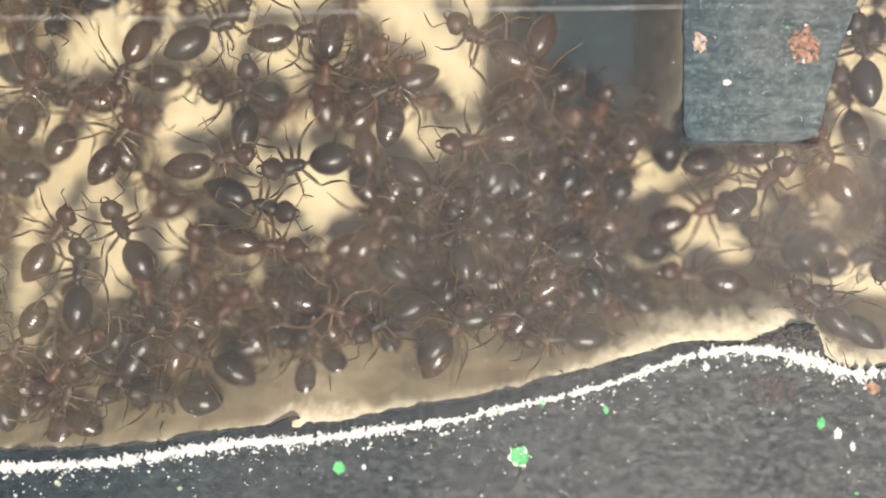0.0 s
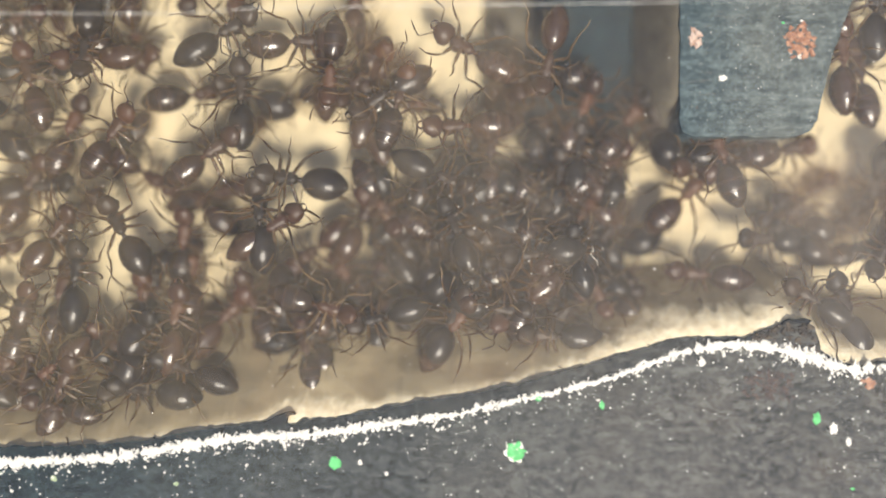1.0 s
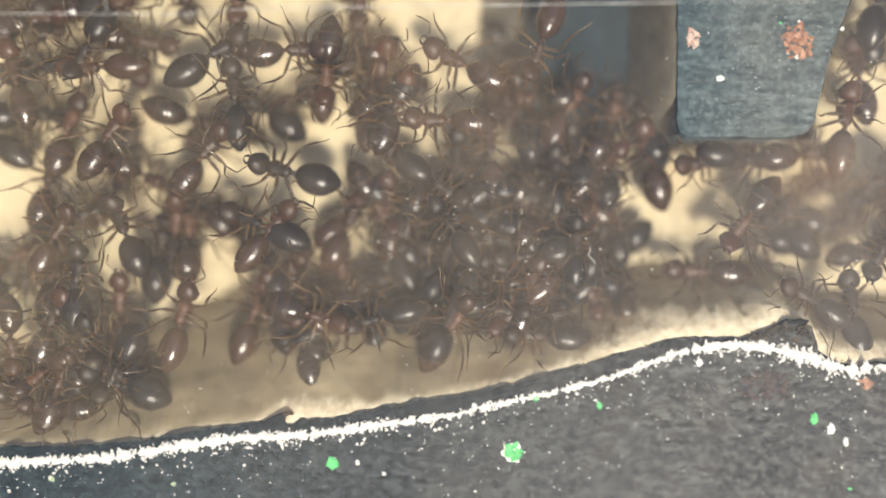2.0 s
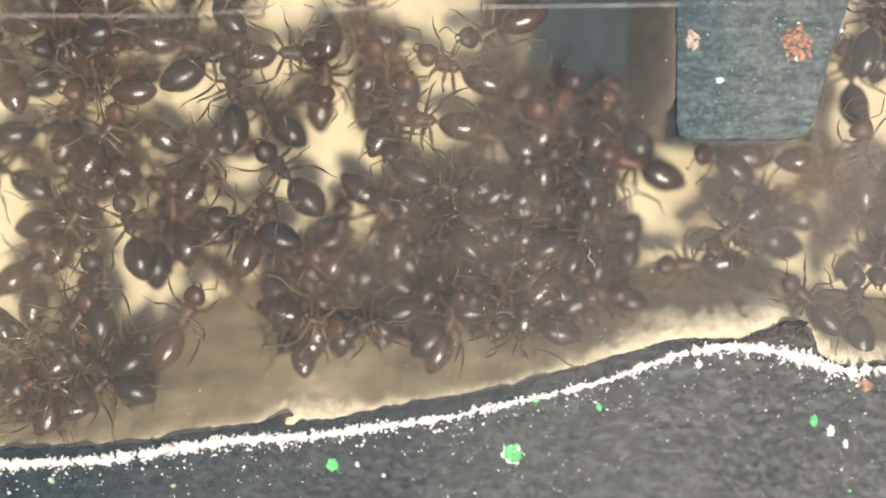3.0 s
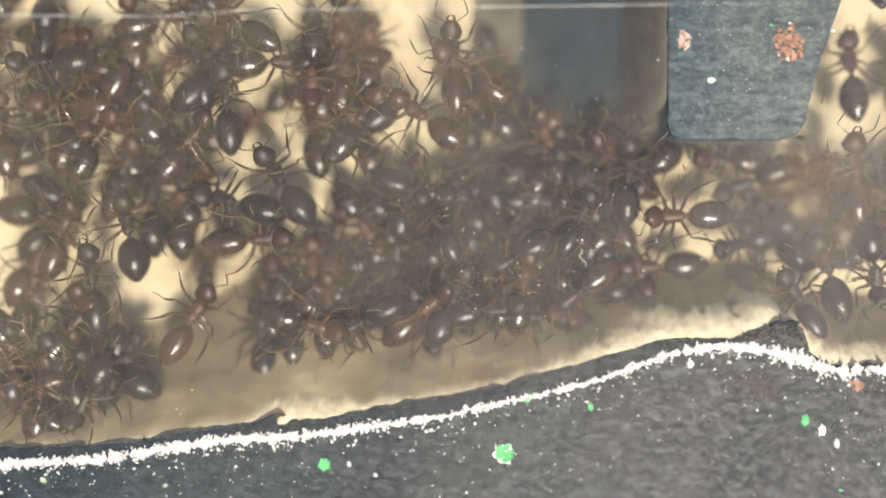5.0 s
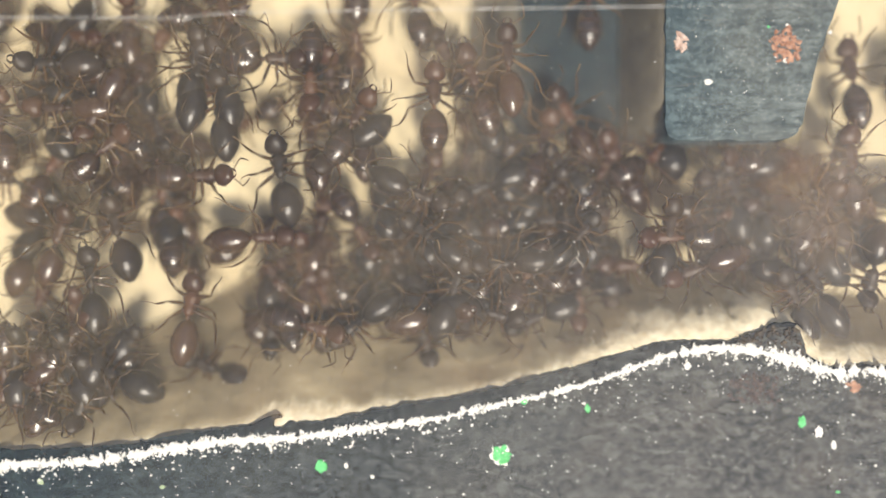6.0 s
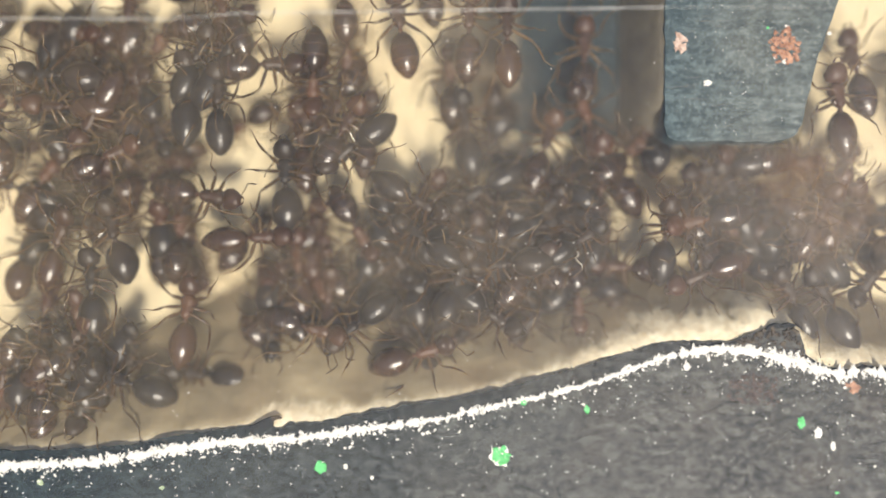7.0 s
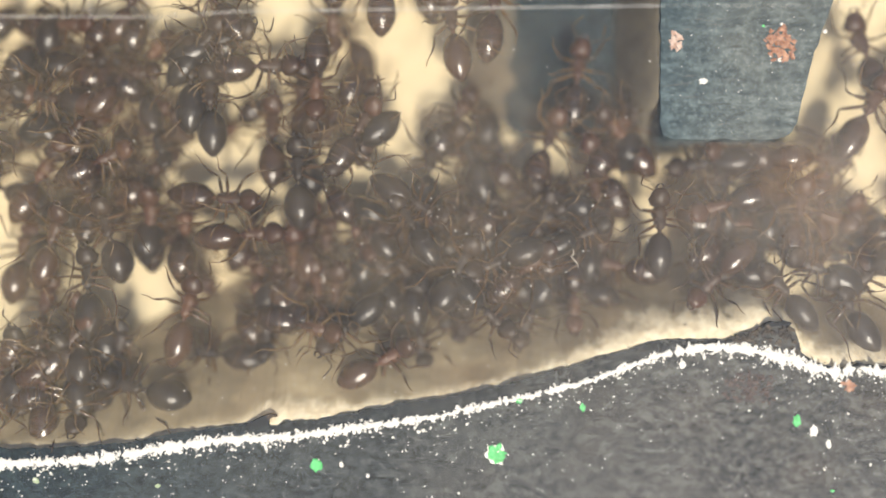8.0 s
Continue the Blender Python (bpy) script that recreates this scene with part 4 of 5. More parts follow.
    crawl(HANG, ((0, -7.89, 4.59, 192), (0.5, -8.1, 4.22, 180), (1, -8.1, 3.59, 172), (1.5, -8.21, 3.98, 178), (3, -8.36, 4.07, 132), (3.5, -8.38, 3.75, 132), (4, -8.46, 3.6, 134), (4.5, -8.33, 3.57, 133), (6, -7.94, 4.23, 100), (6.5, -7.89, 4.24, 95), (7, -7.64, 4, 92), (7.5, -6.74, 4.18, 92), (8, -6.7, 4.06, 92)))
    crawl(SECOND, ((0, -3.51, 2.01, -60), (1, -3.15, 2.08, -60), (1.5, -3.25, 2.06, -60), (3, -2.94, 2.07, -40), (3.5, -2.74, 2.27, -30), (4.5, -3.33, 1.43, -50), (6, -3.65, 0.92, -60), (7, -3.68, 0.91, -60), (8, -3.54, 0.81, -60)))
    crawl(HANG, ((0, -0.4, 3.34, -30), (0.5, -0.02, 3.62, -30), (1, 0.19, 3.71, -25), (1.5, 0.05, 3.24, -35), (3, 0.41, 3.36, -20), (3.5, 0.31, 3.57, -5), (4, 0.08, 3.27, -10), (4.5, -0.35, 3.15, -12), (6, -0.44, 2.98, -25), (6.5, -0.1, 3.12, -25), (7, -0.33, 2.57, -30), (8, -0.1, 2.32, -30)))
    crawl(HANG, ((0, 2, 11.51, 150), (0.5, 1.62, 11.03, 150), (1, 1.5, 10.72, 150), (1.5, 1.34, 10.33, 152), (3, 0.86, 9.85, 158), (3.5, 1.08, 9.85, 160), (4, 0.9, 9.73, 158), (4.5, 1.49, 9.95, 152), (6, 2.61, 9.2, 110), (6.5, 3.19, 9.77, 85), (7, 2.41, 12.44, 88), (7.5, 3.26, 12.98, 85), (8, 4.01, 13.4, 82)))
    crawl(HANG, ((0, 1.77, 5.92, 190), (0.7, 1.26, 6.33, 185), (1.5, 0.62, 6.69, 180), (3, -0.45, 6.89, 172), (3.6, 0.27, 6.72, 168), (4.5, 0.15, 6.86, 165), (5.2, -0.56, 7.30, 130), (5.8, 0.2, 7.09, 90), (6, 0.46, 8.22, 90), (6.5, -0.44, 10.23, 96), (7, -1.42, 12.46, 100), (7.5, -1.99, 14.23, 95), (8, -2.16, 14.73, 90)))
    crawl(SECOND, ((0, 1.89, 2.27, 230), (1.5, 0.99, 1.66, 225), (3.5, 2.37, 2.13, 215), (4.5, 2.9, 3.21, 205), (6, 3.2, 3.43, 200), (6.5, 3.17, 3.39, 203), (7, 2.9, 3.17, 210), (7.5, 2.77, 3.72, 180), (8, 2.67, 5.29, 110)))
    crawl(HANG, ((0, -6.19, -3.23, -15), (1, -6.29, -3.38, -15), (1.5, -6.48, -3.71, -15), (3, -6.76, -3.96, -14), (3.5, -6.69, -4.1, -14), (4.5, -6.52, -4.19, -14), (6, -6.16, -4.31, -14), (6.5, -6.1, -4.26, -14), (7, -6.1, -4.36, -14), (8, -6.1, -4.33, -12)))
    crawl(HANG, ((0, -14.43, -3.83, 85), (1, -14.36, -3.93, 80), (1.5, -14.11, -3.81, 78), (3, -13.77, -3.87, 62), (3.5, -13.65, -3.78, 56), (4, -13.1, -3.72, 52), (4.5, -12.76, -3.83, 52), (6, -12.87, -3.22, 80), (6.5, -12.82, -3.19, 82), (7, -13, -3.32, 82), (7.5, -12.85, -3.33, 76), (8, -12.78, -3.37, 75)))
    crawl(HANG, ((0, -15.03, -8.04, 172), (0.5, -15.35, -8.24, 172), (1, -16.04, -7.93, 170), (1.5, -16.8, -7.69, 165), (3, -18.17, -6.84, 150), (3.5, -17.48, -6.37, 148), (4.5, -17.47, -6.55, 150), (6, -17.22, -6.85, 155), (8, -15.6, -7.66, 165)))
    crawl(HANG, ((0, 0.56, -4.39, 60), (1.5, 0.88, -4.37, 55), (3.5, 0.61, -3.84, 70), (4.5, -0.38, -3.37, 60), (6, 0.79, -3.72, 10), (6.5, 0.9, -4.46, 12), (7, -0.13, -5.65, 18), (7.5, -1.35, -6.07, 25), (8, -1.97, -6.14, 30)))
    crawl(HANG, ((0, -12.21, 12.22, 30), (0.5, -11.89, 11.95, 30), (1, -11.55, 11.7, 32), (1.5, -11.76, 11, 32), (3, -12.1, 10.4, 30), (3.5, -12.12, 10.51, 28), (4, -12.02, 9.91, 28), (4.5, -11.28, 9.71, 30), (6, -12.44, 9.66, 80), (6.5, -12.93, 9.25, 88), (7, -13.06, 8.94, 90), (8, -12.52, 9.58, 88)))
    crawl(HANG, ((0, -17.43, 9.65, 245), (0.5, -18.75, 9.76, 212), (1, -19.22, 10.14, 185), (1.5, -19.04, 10.12, 184), (3, -18.37, 8.42, 182), (3.5, -18.91, 8.39, 178), (4.5, -19.82, 7.93, 178), (6, -20.01, 7.65, 180), (8, -20.13, 8.12, 172)))
    crawl(SECOND, ((0, -20.4, 7.61, 65), (1.5, -20.38, 6.48, 70), (3, -20.14, 7.6, 75), (4.5, -19.52, 7.87, 80), (6, -20.69, 4.67, 60), (8, -21.06, 4.15, 60)))
    crawl(SECOND, ((0, -25, 4.32, 178), (1.5, -25.24, 6.92, 140), (3, -24.15, 4.33, 150), (4.5, -23.14, 4.1, 150), (6.5, -23.14, 3.71, 160), (8, -23.75, 3.42, 160)))
    crawl(CLIMB, ((0, -13.95, 9.51, 0), (1, -13.45, 8.42, 10), (1.5, -13.3, 8.05, 0), (3, -13.83, 5.01, -40), (3.5, -13.7, 5.6, -30), (4.5, -13.97, 5.51, -50), (6, -14.72, 4.56, -40), (8, -14.89, 8.11, -30)))
    crawl(STAND, ((0, -13.79, 3.04, 20), (1.5, -12.4, 2.86, 10), (3, -12.8, -1.05, -40), (4.5, -13.33, -0.6, -60), (6, -13.38, -0.51, -80), (8, -13.12, -0.97, -60)))
    crawl(SECOND, ((0, -11.33, 8.56, 182), (1, -10.63, 8.35, 160), (1.5, -9.89, 7.77, 150), (3, -9.41, 7.43, 140), (4.5, -7.07, 11.47, 100), (6, -5.87, 9.46, 85), (8, -6.19, 5.35, 88)))
    crawl(HANG, ((0, 17.5, 3.6, 40), (0.5, 17.21, 4.4, 60), (1, 15.36, 5.03, 110), (1.25, 16.12, 3.5, 171), (1.5, 16.87, 1.98, 232), (3, 16.1, 0.88, 222), (3.5, 15.78, 0.89, 205), (4.5, 13.99, 2.04, 185), (6, 13.43, 0.59, 180), (7, 14.87, 1.53, 190), (8, 16.37, 2.27, 196)))
    crawl(SECOND, ((0, 16.37, 5.13, 10), (1.5, 17.13, 5.09, 0), (3, 18.01, 3.01, -40), (3.5, 17.59, 2.34, -70), (4.5, 17.62, 2.99, -140), (6, 16.71, 4.17, -170), (8, 15.39, 4.61, -175)))
    crawl(HANG, ((0, 20.97, 5.12, 120), (1, 22, 10.35, 95), (1.5, 22.09, 8.78, 80), (3, 23.23, 4.94, 95), (3.5, 23.54, 4.71, 95), (4.5, 23.34, 4.19, 95), (6, 23.26, 4.7, 98), (7, 22.61, 8.12, 100), (8, 24.57, 7.66, 62)))
    crawl(SECOND, ((0, 14.25, 2.12, 20), (1, 13.74, 2.82, 45), (1.5, 12.43, 5.01, 80), (2.25, 11.73, 4.79, 120), (3, 11.04, 4.58, 160), (3.5, 11.15, 4.77, 165), (4.5, 10.48, 4.81, 150), (6, 10.79, 4.67, 120), (8, 10.08, 4.31, 118)))
    crawl(HANG, ((0, 21.43, -3.3, 140), (1, 22.17, -3.26, 110), (3.5, 22.99, -2.81, 95), (4.5, 22.22, -0.84, 100), (6, 21.32, -1.99, 120), (8, 23.27, -2.96, 120)))
    crawl(SECOND, ((0, 6.49, 6.12, 60), (1.5, 2.22, 5.18, 95), (3, 5.69, 6.25, 95), (3.5, 6.18, 6.18, 90), (4.5, 6.44, 5.37, 80), (6, 6.51, 5.96, 75), (8, 7.09, 6.01, 70)))
    crawl(CLIMB, ((0, 4.97, 8.52, 200), (1.5, 5.84, 8.91, 190), (3, 3.11, 6.11, 160), (4.5, 3.18, 6.56, 150), (6, 1.11, 10.86, 120), (8, 2.08, 7.49, 60)))
    crawl(SECOND, ((0, -22.18, 9.05, -30), (1.5, -21.93, 9.97, 10), (3, -20.33, 9.47, 10), (4.5, -19.92, 8.59, 5), (6, -18.76, 8.58, 0), (8, -19.56, 7.18, 20)))
    crawl(SECOND, ((0, -17.29, 7.81, -15), (1.5, -17.08, 11.31, -10), (3, -13.61, 11.13, -10), (4.5, -15.03, 12.45, 20), (6, -11.6, 13.15, 10), (8, -10.96, 12.02, 20)))
    crawl(HANG, ((0, -9.92, 2.42, -20), (0.5, -9.88, 2.07, 36.67), (1, -9.83, 1.72, 93.33), (1.5, -9.79, 1.37, 150), (3, -10.52, 1.19, 160), (4.5, -10.83, 0.09, 190), (5.25, -11, 4.84, 145), (6, -11.16, 9.6, 100), (7, -11, 10.47, 60), (8, -10.85, 11.34, 20)))
    crawl(CLIMB, ((0, -3.87, 1.89, 70), (1.5, -4.5, 1.49, 60), (3, -5.43, 0.9, 80), (4.5, -4.87, 0.47, 75), (6, -5.93, 1.14, 80), (8, -6.16, 0.96, 85)))
    crawl(SECOND, ((0, 4.64, -1.5, 10), (1.5, 5.04, -1.18, 20), (3, 8.63, -2.6, 0), (4.5, 6.52, -2.5, 40), (6, 3.37, -0.26, 80), (8, 2.8, 0.34, 95)))
    crawl(HANG, ((0, 6.18, -4.88, 180), (1.5, 5.9, -4.97, 175), (3, 5.04, -4.36, 170), (4.5, 8.87, 5.15, 100), (6, 13.3, 0.86, 80), (8, 13.06, 1.3, 90)))
    crawl(HANG, ((0, -20.49, -8.14, 80), (1.5, -20.59, -7.57, 70), (3, -20.72, -7.39, 75), (4.5, -21.12, -7.74, 80), (6, -21.08, -7.4, 85), (8, -20.68, -7.75, 90)))
    crawl(SECOND, ((0, -24.76, 12.57, 10), (1.5, -22.87, 12.47, 10), (3, -21.41, 12.58, 5), (4.5, -20.85, 11.71, 0), (6, -19.73, 11.83, -10), (8, -19.91, 12.38, 0)))
    crawl(HANG, ((0, -20.98, 13.39, 270), (1.5, -19, 10.4, 260), (3, -20.03, 11.25, 200), (4.5, -21.22, 10.08, 185), (6, -20.47, 10.1, 180), (8, -20.4, 8.24, 172)))
    crawl(CLIMB, ((0, -16.53, 13.57, 280), (1.5, -17.15, 10.78, 280), (2.25, -17.27, 10.24, 320), (3, -17.38, 9.7, 360), (4.5, -14.45, 9.63, 400), (6, -14.93, 11.49, 420), (8, -15.02, 10.87, 410)))
    crawl(CLIMB, ((0, -24.7, 7.62, 0), (3, -21.84, 6.57, 10), (4.5, -21.22, 4.92, 20), (6, -20.06, 9.19, 20), (8, -18.45, 10.39, 10)))
    crawl(SECOND, ((0, -3.3, 1.61, 250), (0.5, -3.18, 1.86, 200), (1, -3.07, 2.1, 150), (1.5, -2.95, 2.35, 100), (3, -2.27, 2.19, 90), (4.5, -1.53, 3.02, 80), (6, -0.05, 3.72, 70), (8, -0.64, 1.39, 20)))
    crawl(HANG, ((0, -24.93, -3.54, 80), (3, -19.79, -4.21, 60), (4.5, -19.42, -4.18, 50), (6.5, -19.4, -5.11, 50), (8, -19.17, -5.15, 50)))
    crawl(SECOND, ((0, -9.22, -5.15, 10), (1.5, -6.43, -4.79, 10), (3, -4.94, -3.06, 80), (4.5, -8.23, -4.06, 80), (5.5, -10.49, -5.59, 126), (6.5, -12.75, -7.12, 172), (8, -11.59, -5.86, 170)))
    crawl(HANG, ((0, 4.72, 9.83, 250), (1.5, 6.15, 10.09, 260), (3, 2.98, 11.8, 200), (3.75, 1.64, 11.17, 147.5), (4.5, 0.3, 10.54, 95), (6, 4.5, 10.39, 95), (6.5, 4.63, 10.85, 92), (7, 4.48, 12.07, 92), (7.5, 2.97, 12.15, 95), (8, 1.67, 12.31, 100)))
    crawl(CLIMB, ((0, -1.31, 8.25, 0), (1.5, -1.96, 7.7, 10), (3, -2.89, 10.78, 60), (4.5, -4.09, 10.62, 80), (6, -0.62, 13.94, 100), (8, 0.12, 15.47, 100)))
    crawl(SECOND, ((0, 3.03, 6.05, 80), (1.5, 1.51, 5.24, 60), (2.25, 0.97, 4.29, 120), (3, 0.44, 3.34, 180), (3.5, 0.01, 3.92, 170), (4.5, 2.45, 3.41, 120), (6, 2.97, 8.1, 110), (8, 0.5, 4.7, 80)))
    crawl(SECOND, ((0, 8.53, 7.21, 70), (3, 6.85, 7.87, 60), (4.5, 6.25, 5.55, 90), (6, 7.98, 7.26, 120), (6.5, 8.32, 7.62, 110), (8, 11.08, 6.3, 130)))
    crawl(SECOND, ((0, -22.64, 14.63, 270), (1.5, -22.31, 13.43, 270), (3, -21.34, 12.31, 270), (4.5, -22.24, 9.76, 260), (6, -20.8, 10.01, 250), (8, -23.35, 8.54, 240)))
    crawl(CLIMB, ((0, -14.35, 14.8, 270), (3, -13.99, 12.78, 270), (4.5, -16.13, 8.59, 270), (6, -16.89, 10.04, 260), (8, -16.65, 10.08, 250)))
    crawl(SECOND, ((0, -11.1, 14.66, 260), (3, -11.02, 12.93, 270), (4.5, -11.89, 9.73, 270), (6, -11.86, 10.23, 260), (8, -11.47, 9.96, 250)))
    crawl(CLIMB, ((0, 24.4, 13.99, 80), (1, 24.61, 13.12, 80), (3, 25.23, 12.28, 80), (4.5, 27.22, 10.39, 60), (6, 27.74, 11.18, 60), (8, 28.6, 11.25, 50)))
    crawl(SECOND, ((0, 15.6, 5.07, -170), (1.5, 14.56, 4.51, -165), (3, 16.08, 5.06, -180), (4.5, 15.85, 4.74, -182), (6, 18.25, 4.99, -180), (8, 17.57, 5.17, -185)))
    crawl(SECOND, ((0, -25.09, 3, 60), (1, -22.69, 3.38, 60), (1.5, -21.95, 3.82, 70), (3, -20.21, 3.69, 75), (4.5, -16.84, 4.56, 70), (6, -17.27, 3.65, 80), (8, -18.44, 3.15, 85)))
    crawl(SECOND, ((0, -24.42, 3.47, 0), (1, -22.05, 3.26, 10), (1.5, -19.36, 2.32, 20), (3, -20.33, 1.5, 10), (4.5, -21.16, 2.01, 0), (6, -20.36, 1.51, -10), (8, -18.35, 1.65, 0)))
    crawl(SECOND, ((0, -13.85, -0.52, 80), (3, -14.6, 1.87, 85), (4.5, -12.46, 2.94, 60), (6.5, -15.02, 2.89, 88), (7, -14.7, 0.76, 88), (8, -15.04, 1.44, 88)))
    crawl(CLIMB, ((0, -20.04, 15.12, 270), (3, -20.31, 13.41, 270), (4.5, -22.31, 11.12, 265), (6, -19.42, 10.99, 260), (8, -21.23, 10.03, 255)))
    crawl(CLIMB, ((0, -25.28, 0.71, 30), (1.5, -18.44, 2.55, 50), (3, -17.42, 5.41, 60), (4.5, -16.42, 6.51, 80), (6, -16.55, 5.44, 90), (8, -16.76, 4.76, 90)))
    crawl(SECOND, ((0, 13.88, -1.5, 170), (1.5, 14.5, -1.62, 175), (3, 14.06, -0.96, 185), (3.5, 12.83, -1.62, 190), (4.5, 12.73, -1.29, 185), (6, 11.36, -0.96, 180), (8, 10.72, -0.98, 170)))
    crawl(CLIMB, ((0, 18.39, 0.39, 150), (1.5, 19.44, 0.91, 145), (3, 17.21, 1.65, 140), (4.5, 18.51, 0.34, 150), (6, 19.51, 0.66, 150), (8, 20.24, 0.92, 150)))
    crawl(SECOND, ((0, -2.99, 8.65, 40), (1.5, -3.83, 8.45, 80), (3, -2.24, 8.42, 80), (3.5, -2.39, 8.5, 80), (4.5, -6.6, 7.71, 100), (6, -6.39, 6.31, 100), (8, -8.29, 6.6, 90)))
    crawl(CLIMB, ((0, 19.17, 5.85, 15), (1.5, 19.85, 5.17, 10), (3, 21.8, 4.97, 5), (4.5, 22.01, 4.59, 10), (6, 19.88, 4.72, 0), (8, 22.35, 4.99, 0)))
    crawl(CLIMB, ((0, 12.17, 7.35, 100), (1.5, 11.85, 7.01, 110), (3, 10.31, 7.31, 120), (4.5, 9.78, 6.08, 130), (6, 13.79, 6.7, 90), (8, 11.87, 7.25, 80)))
    crawl(CLIMB, ((0, 11.82, 7.31, 40), (1.5, 10.04, 6.86, 60), (3, 9.44, 7.77, 70), (4.5, 14.78, 6.47, 40), (6, 12.66, 5.08, 30), (8, 10.93, 6.39, 60)))
    crawl(HANG, ((0, 22.84, 10.95, 100), (0.8, 23.49, 12.64, 95), (1.5, 24.23, 14.27, 85), (3, 23.83, 12.44, 80), (3.8, 23.88, 13.22, 82), (4.5, 24.45, 14.96, 88), (6, 25.43, 18.38, 90), (8, 26.17, 20.20, 90)))
    crawl(SECOND, ((0, 22.37, 8.41, 105), (1.5, 23.45, 9.92, 100), (3, 22.93, 9.75, 98), (4.5, 23.28, 10.32, 95), (6, 23.64, 9.83, 100), (7, 23.82, 10.47, 105), (8, 24.53, 11.27, 110)))
    crawl(CLIMB, ((0, -26.32, -0.23, 20), (1.5, -24.49, -0.65, 25), (3, -22.23, -0.71, 40), (4.5, -22.07, -0.97, 60), (6, -22.19, 0.02, 75), (8, -22.28, -0.31, 80)))
    crawl(CLIMB, ((0, -26.54, -3.41, 10), (1.5, -25.00, -2.87, 15), (3, -20.77, -0.05, 30), (4.5, -20.59, 1.42, 40), (6, -21.11, 1.51, 50), (8, -20.36, 1.35, 60)))
    crawl(HANG, ((0, 29.62, 1.69, 47), (2.3, 30.35, 1.08, 35), (4.5, 28.92, 1.01, 40), (5.3, 26.05, 1.76, 53), (6, 21.64, 2.02, 60), (6.6, 21.47, 1.58, 59), (7.3, 21.79, 2.14, 68), (8, 20.62, 1.98, 81)))
    crawl(HANG, ((0, 4.25, -3.14, 217), (2.3, 4.28, -3.64, 220), (4.5, 5.99, -3.21, 227), (5.3, 9.87, -2.28, 209), (6, 14.74, -1.17, 200), (6.6, 14.91, -1.70, 211), (7.3, 14.98, -1.36, 194), (8, 15.97, -1.83, 224)))
    crawl(HANG, ((0, 29.70, 1.79, 94), (2.3, 29.89, 1.20, 92), (4.5, 29.36, 1.75, 94), (5.3, 25.82, 1.02, 112), (6, 21.21, 0.28, 130), (6.6, 21.09, 0.36, 132), (7.3, 21.15, -0.35, 140), (8, 21.67, -1.14, 157)))
    crawl(SECOND, ((0, 7.72, 2.23, 56), (2.3, 8.42, 1.72, 58), (4.5, 9.34, 2.43, 65), (5.3, 12.77, 2.04, 38), (6, 16.89, 1.93, 20), (6.6, 17.09, 1.71, 8), (7.3, 17.43, 0.68, -3), (8, 17.81, 1.35, 0)))
    crawl(SECOND, ((0, 3.48, -0.73, 137), (2.3, 3.74, -0.75, 125), (4.5, 5.14, -1.10, 148), (5.3, 10.65, 1.22, 119), (6, 17.18, 3.21, 100), (6.6, 17.17, 3.07, 114), (7.3, 16.93, 3.51, 106), (8, 16.80, 3.72, 95)))
    crawl(SECOND, ((0, 6.82, -1.34, -76), (2.3, 7.92, -1.21, -63), (4.5, 8.84, -1.45, -77), (5.3, 14.86, -0.22, -53), (6, 21.94, 1.34, -30), (6.6, 22.04, 1.31, -27), (7.3, 22.37, 2.04, -5), (8, 22.40, 1.80, -18)))
    crawl(SECOND, ((0, 27.54, 2.74, 128), (2.3, 28.34, 2.76, 114), (4.5, 27.41, 2.71, 114), (5.3, 25.43, 2.73, 104), (6, 22.60, 2.58, 80), (6.6, 23.14, 2.35, 68), (7.3, 22.49, 2.61, 90), (8, 22.17, 2.19, 93)))
    crawl(SECOND, ((0, 1.76, 0.74, 188), (2.3, 2.51, 0.84, 186), (4.5, 3.53, 0.83, 184), (5.3, 9.97, -0.19, 179), (6, 17.45, -0.93, 170), (6.6, 17.30, -0.92, 173), (7.3, 17.37, -1.37, 185), (8, 16.86, -1.56, 183)))
    crawl(SECOND, ((0, 27.42, 2.01, 140), (2.3, 27.58, 2.13, 139), (4.5, 27.24, 2.29, 135), (5.3, 25.96, 1.89, 125), (6, 23.78, 1.86, 110), (6.6, 23.73, 1.59, 108), (7.3, 24.51, 2.21, 101), (8, 24.42, 1.16, 107)))
    crawl(CLIMB, ((0, 6.11, 2.12, 43), (2.3, 5.96, 1.87, 52), (4.5, 7.31, 2.32, 52), (5.3, 12.06, 1.27, 41), (6, 17.22, 0.64, 40), (6.6, 17.46, 0.26, 36), (7.3, 16.59, 1.16, 56), (8, 17.19, 0.72, 35)))
    crawl(CLIMB, ((0, 4.17, 0.97, 132), (2.3, 3.94, 0.91, 144), (4.5, 6.27, 0.38, 130), (5.3, 11.85, 1.66, 111), (6, 18.85, 2.30, 90), (6.6, 19.56, 1.90, 82), (7.3, 18.87, 1.95, 99), (8, 19.47, 2.60, 81)))
    crawl(CLIMB, ((0, 29.55, 6.46, 69), (2.3, 30.13, 5.79, 56), (4.5, 29.03, 6.19, 81), (5.3, 26.70, 5.73, 64), (6, 23.01, 5.19, 60), (6.6, 23.33, 4.87, 62), (7.3, 23.18, 4.55, 42), (8, 22.90, 4.87, 61)))
    crawl(CLIMB, ((0, 7.45, -2.47, 11), (2.3, 7.56, -2.11, 21), (4.5, 9.16, -3.07, 7), (5.3, 12.17, -0.22, 6), (6, 16.11, 2.19, 0), (6.6, 15.85, 2.48, 9), (7.3, 15.76, 2.72, 24), (8, 16.68, 0.63, -28)))
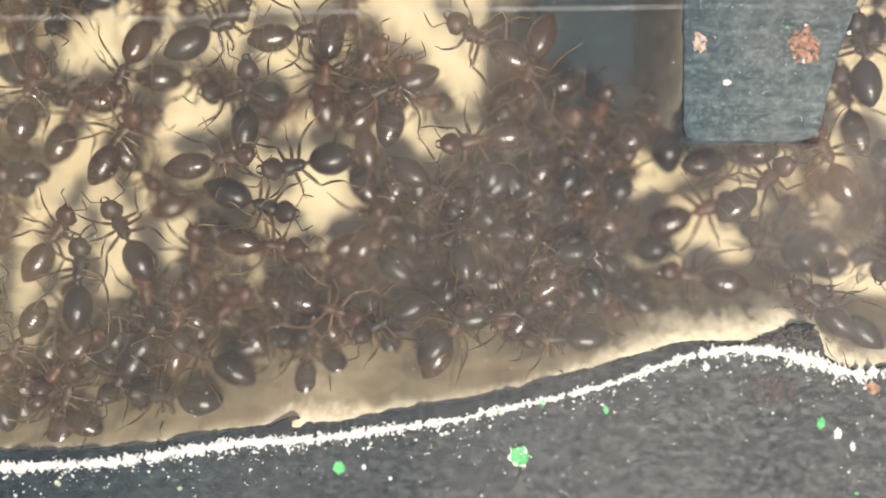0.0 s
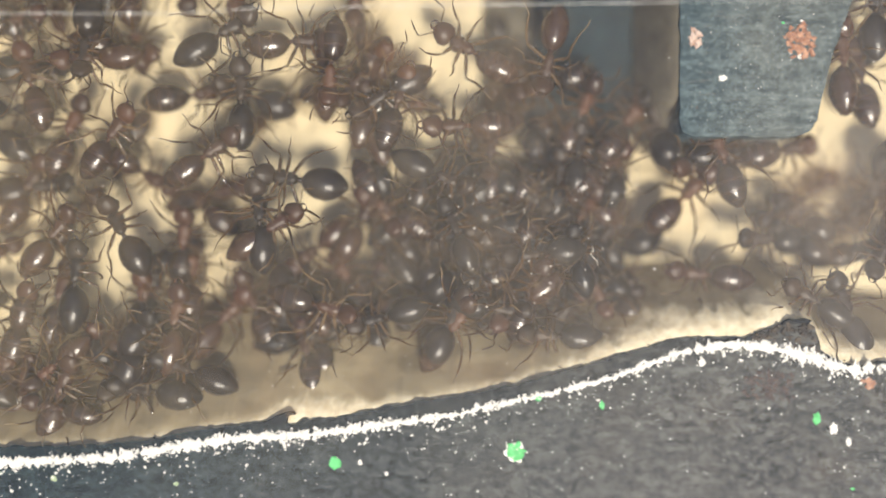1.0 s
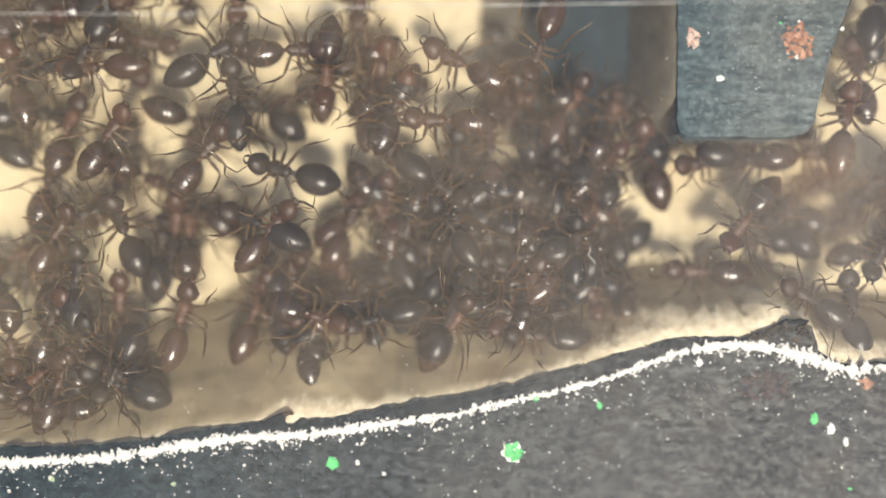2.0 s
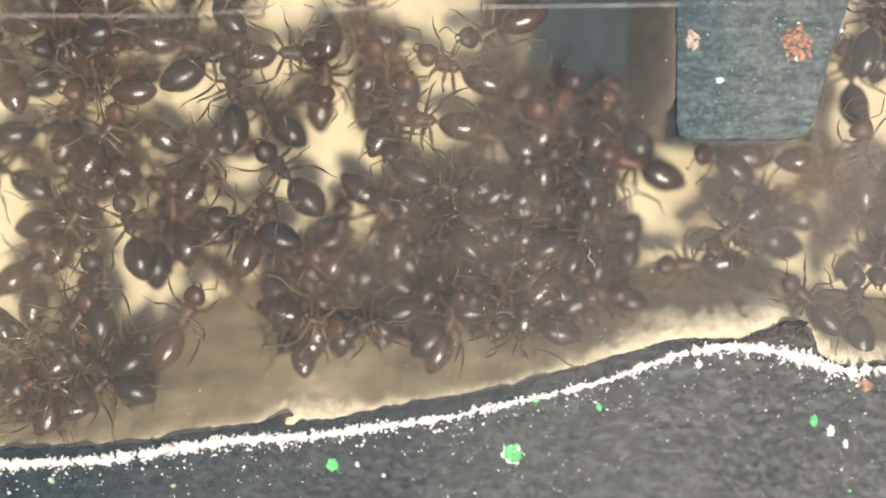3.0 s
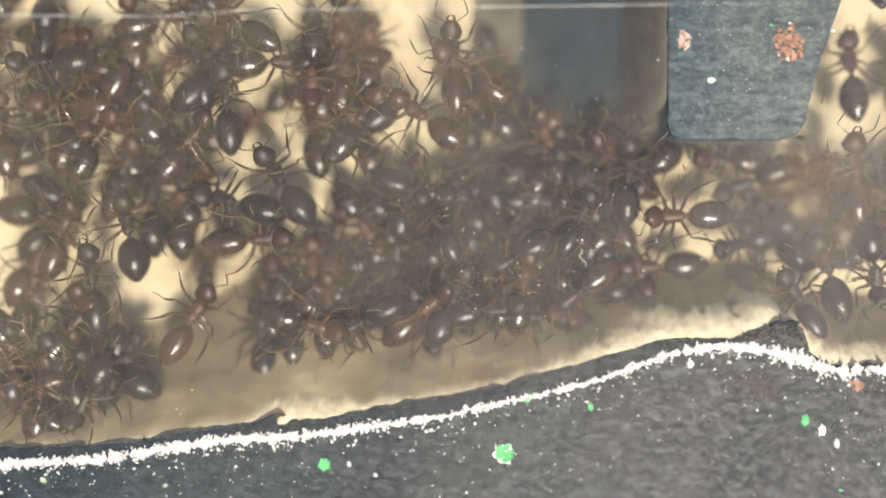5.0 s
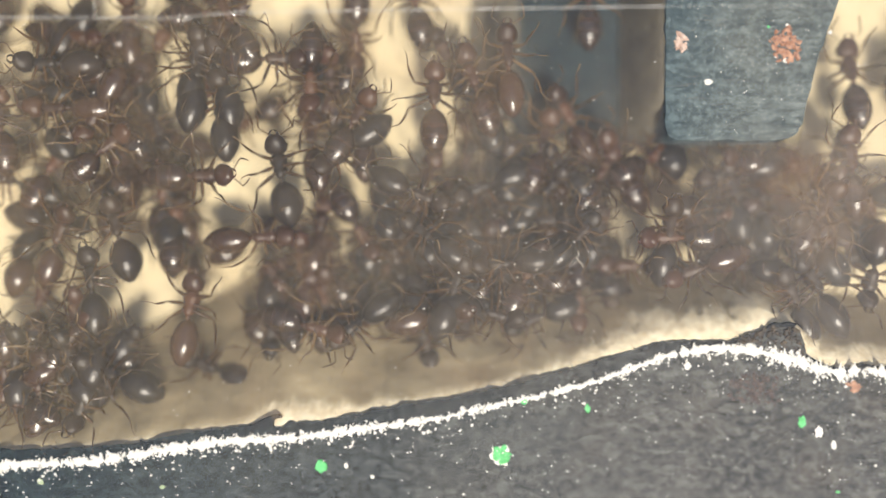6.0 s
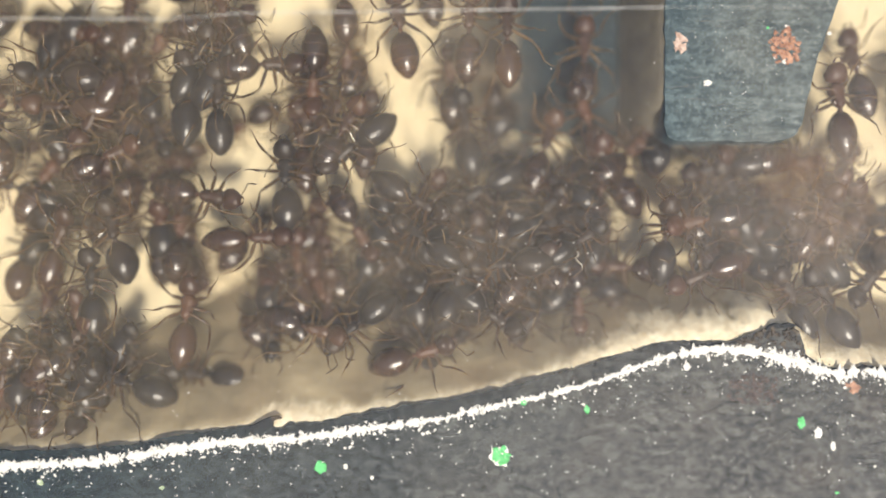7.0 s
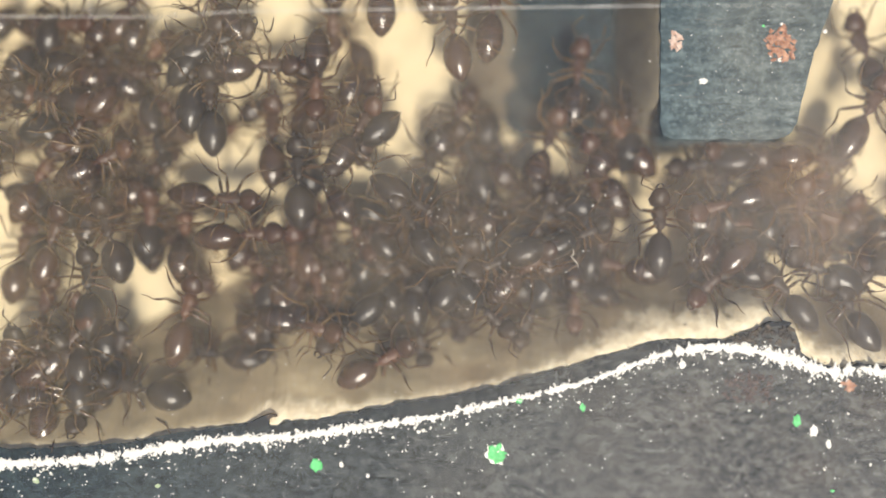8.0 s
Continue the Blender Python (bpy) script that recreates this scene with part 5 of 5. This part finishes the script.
    crawl(SECOND, ((0, 8.87, 20.53, 80), (4.5, 9.15, 19.13, 85), (5.8, 9.10, 14.95, 90), (6.5, 8.80, 12.18, 95), (7, 8.84, 11.01, 92), (8, 8.70, 9.66, 85)))
    crawl(SECOND, ((0, -4.16, 9.94, 60), (0.8, -3.69, 9.27, 70), (1.5, -3.20, 9.51, 70), (3, -3.67, 9.42, 80), (3.5, -3.73, 10.30, 82), (4.5, -4.55, 10.32, 85), (6, -5.26, 9.16, 95), (7, -5.71, 9.11, 95), (8, -5.91, 8.87, 92)))
    crawl(SECOND, ((0, -6.75, 9.57, 95), (1.5, -6.40, 9.95, 90), (3, -6.46, 9.45, 88), (4.5, -5.99, 9.69, 90), (6, -6.48, 9.16, 92), (7, -6.70, 8.65, 90), (8, -6.63, 8.24, 90)))
    crawl(HANG, ((0, -2.38, 8.60, 75), (1.5, -2.14, 7.89, 70), (3, -2.26, 7.74, 65), (3.5, -2.62, 7.68, 62), (4, -2.80, 7.70, 60), (4.5, -3.42, 7.33, 55), (6, -3.79, 7.13, 60), (6.5, -4.45, 7.06, 62), (7, -4.32, 6.78, 60), (8, -3.29, 6.64, 58)))
    crawl(SECOND, ((0, -4.56, 7.35, 100), (3, -2.97, 7.13, 110), (4.5, -3.50, 6.83, 100), (6, -3.42, 6.71, 90), (8, -2.97, 7.51, 80)))
    crawl(SECOND, ((0, -5.16, 13.75, 270), (3, -4.17, 13.32, 270), (4.5, -5.53, 12.63, 265), (6, -3.90, 11.53, 268), (6.5, -4.02, 10.73, 270), (7, -4.36, 10.64, 272), (7.5, -4.62, 11.77, 270), (8, -4.90, 12.43, 268)))
    crawl(CLIMB, ((0, -13.51, -2.08, 85), (0.7, -13.81, -1.92, 88), (1.5, -13.84, -0.28, 90), (3, -13.89, 1.90, 92), (4.5, -13.76, 2.45, 95), (6, -14.02, 1.35, 90), (8, -13.23, 0.98, 88)))
    crawl(CLIMB, ((0, -17.26, -3.28, 60), (0.7, -16.50, -2.83, 70), (1.5, -15.38, -0.78, 80), (3, -15.38, 0.95, 85), (4.5, -15.74, 2.77, 90), (6, -14.41, 2.61, 92), (8, -15.29, 2.25, 90)))
    crawl(SECOND, ((0, -21.14, -3.59, 70), (0.7, -21.02, -3.23, 75), (1.5, -21.00, -1.56, 80), (3, -22.25, -1.25, 85), (4.5, -22.33, -1.99, 80), (6, -21.43, -2.79, 78), (8, -20.94, -3.14, 80)))
    crawl(SECOND, ((0, -16.35, -3.03, 100), (0.8, -16.34, -3.20, 95), (1.5, -16.62, -3.42, 90), (3, -19.42, -3.46, 85), (4.5, -19.46, -3.85, 88), (6, -19.49, -4.00, 90), (8, -18.94, -4.38, 95)))
    crawl(HANG, ((0, -12.97, -5.76, 150), (0.8, -13.51, -6.42, 155), (1.5, -15.27, -7.27, 160), (3, -20.24, -6.40, 120), (4.5, -20.32, -6.56, 115), (6, -19.34, -6.18, 110), (8, -19.24, -6.50, 105)))
    crawl(SECOND, ((0, -11.50, -3.27, 120), (0.8, -10.56, -3.06, 115), (1.5, -9.92, -3.22, 110), (3, -6.86, -2.83, 95), (4.5, -5.67, -3.22, 90), (6, -5.71, -2.75, 88), (8, -4.72, -2.65, 85)))
    crawl(SECOND, ((0, -12.11, -3.40, 40), (0.8, -11.76, -3.77, 45), (1.5, -11.38, -3.84, 60), (3, -6.97, -1.91, 80), (4.5, -6.30, -1.33, 90), (6, -6.90, -0.86, 95), (8, -7.10, -0.59, 90)))
    crawl(HANG, ((0, -16.11, -4.72, 60), (0.8, -16.26, -5.14, 65), (1.5, -17.19, -5.40, 75), (3, -22.94, -5.83, 90), (4.5, -22.95, -5.91, 92), (6, -22.37, -6.06, 90), (8, -22.21, -6.12, 88)))
    crowd()


motions()
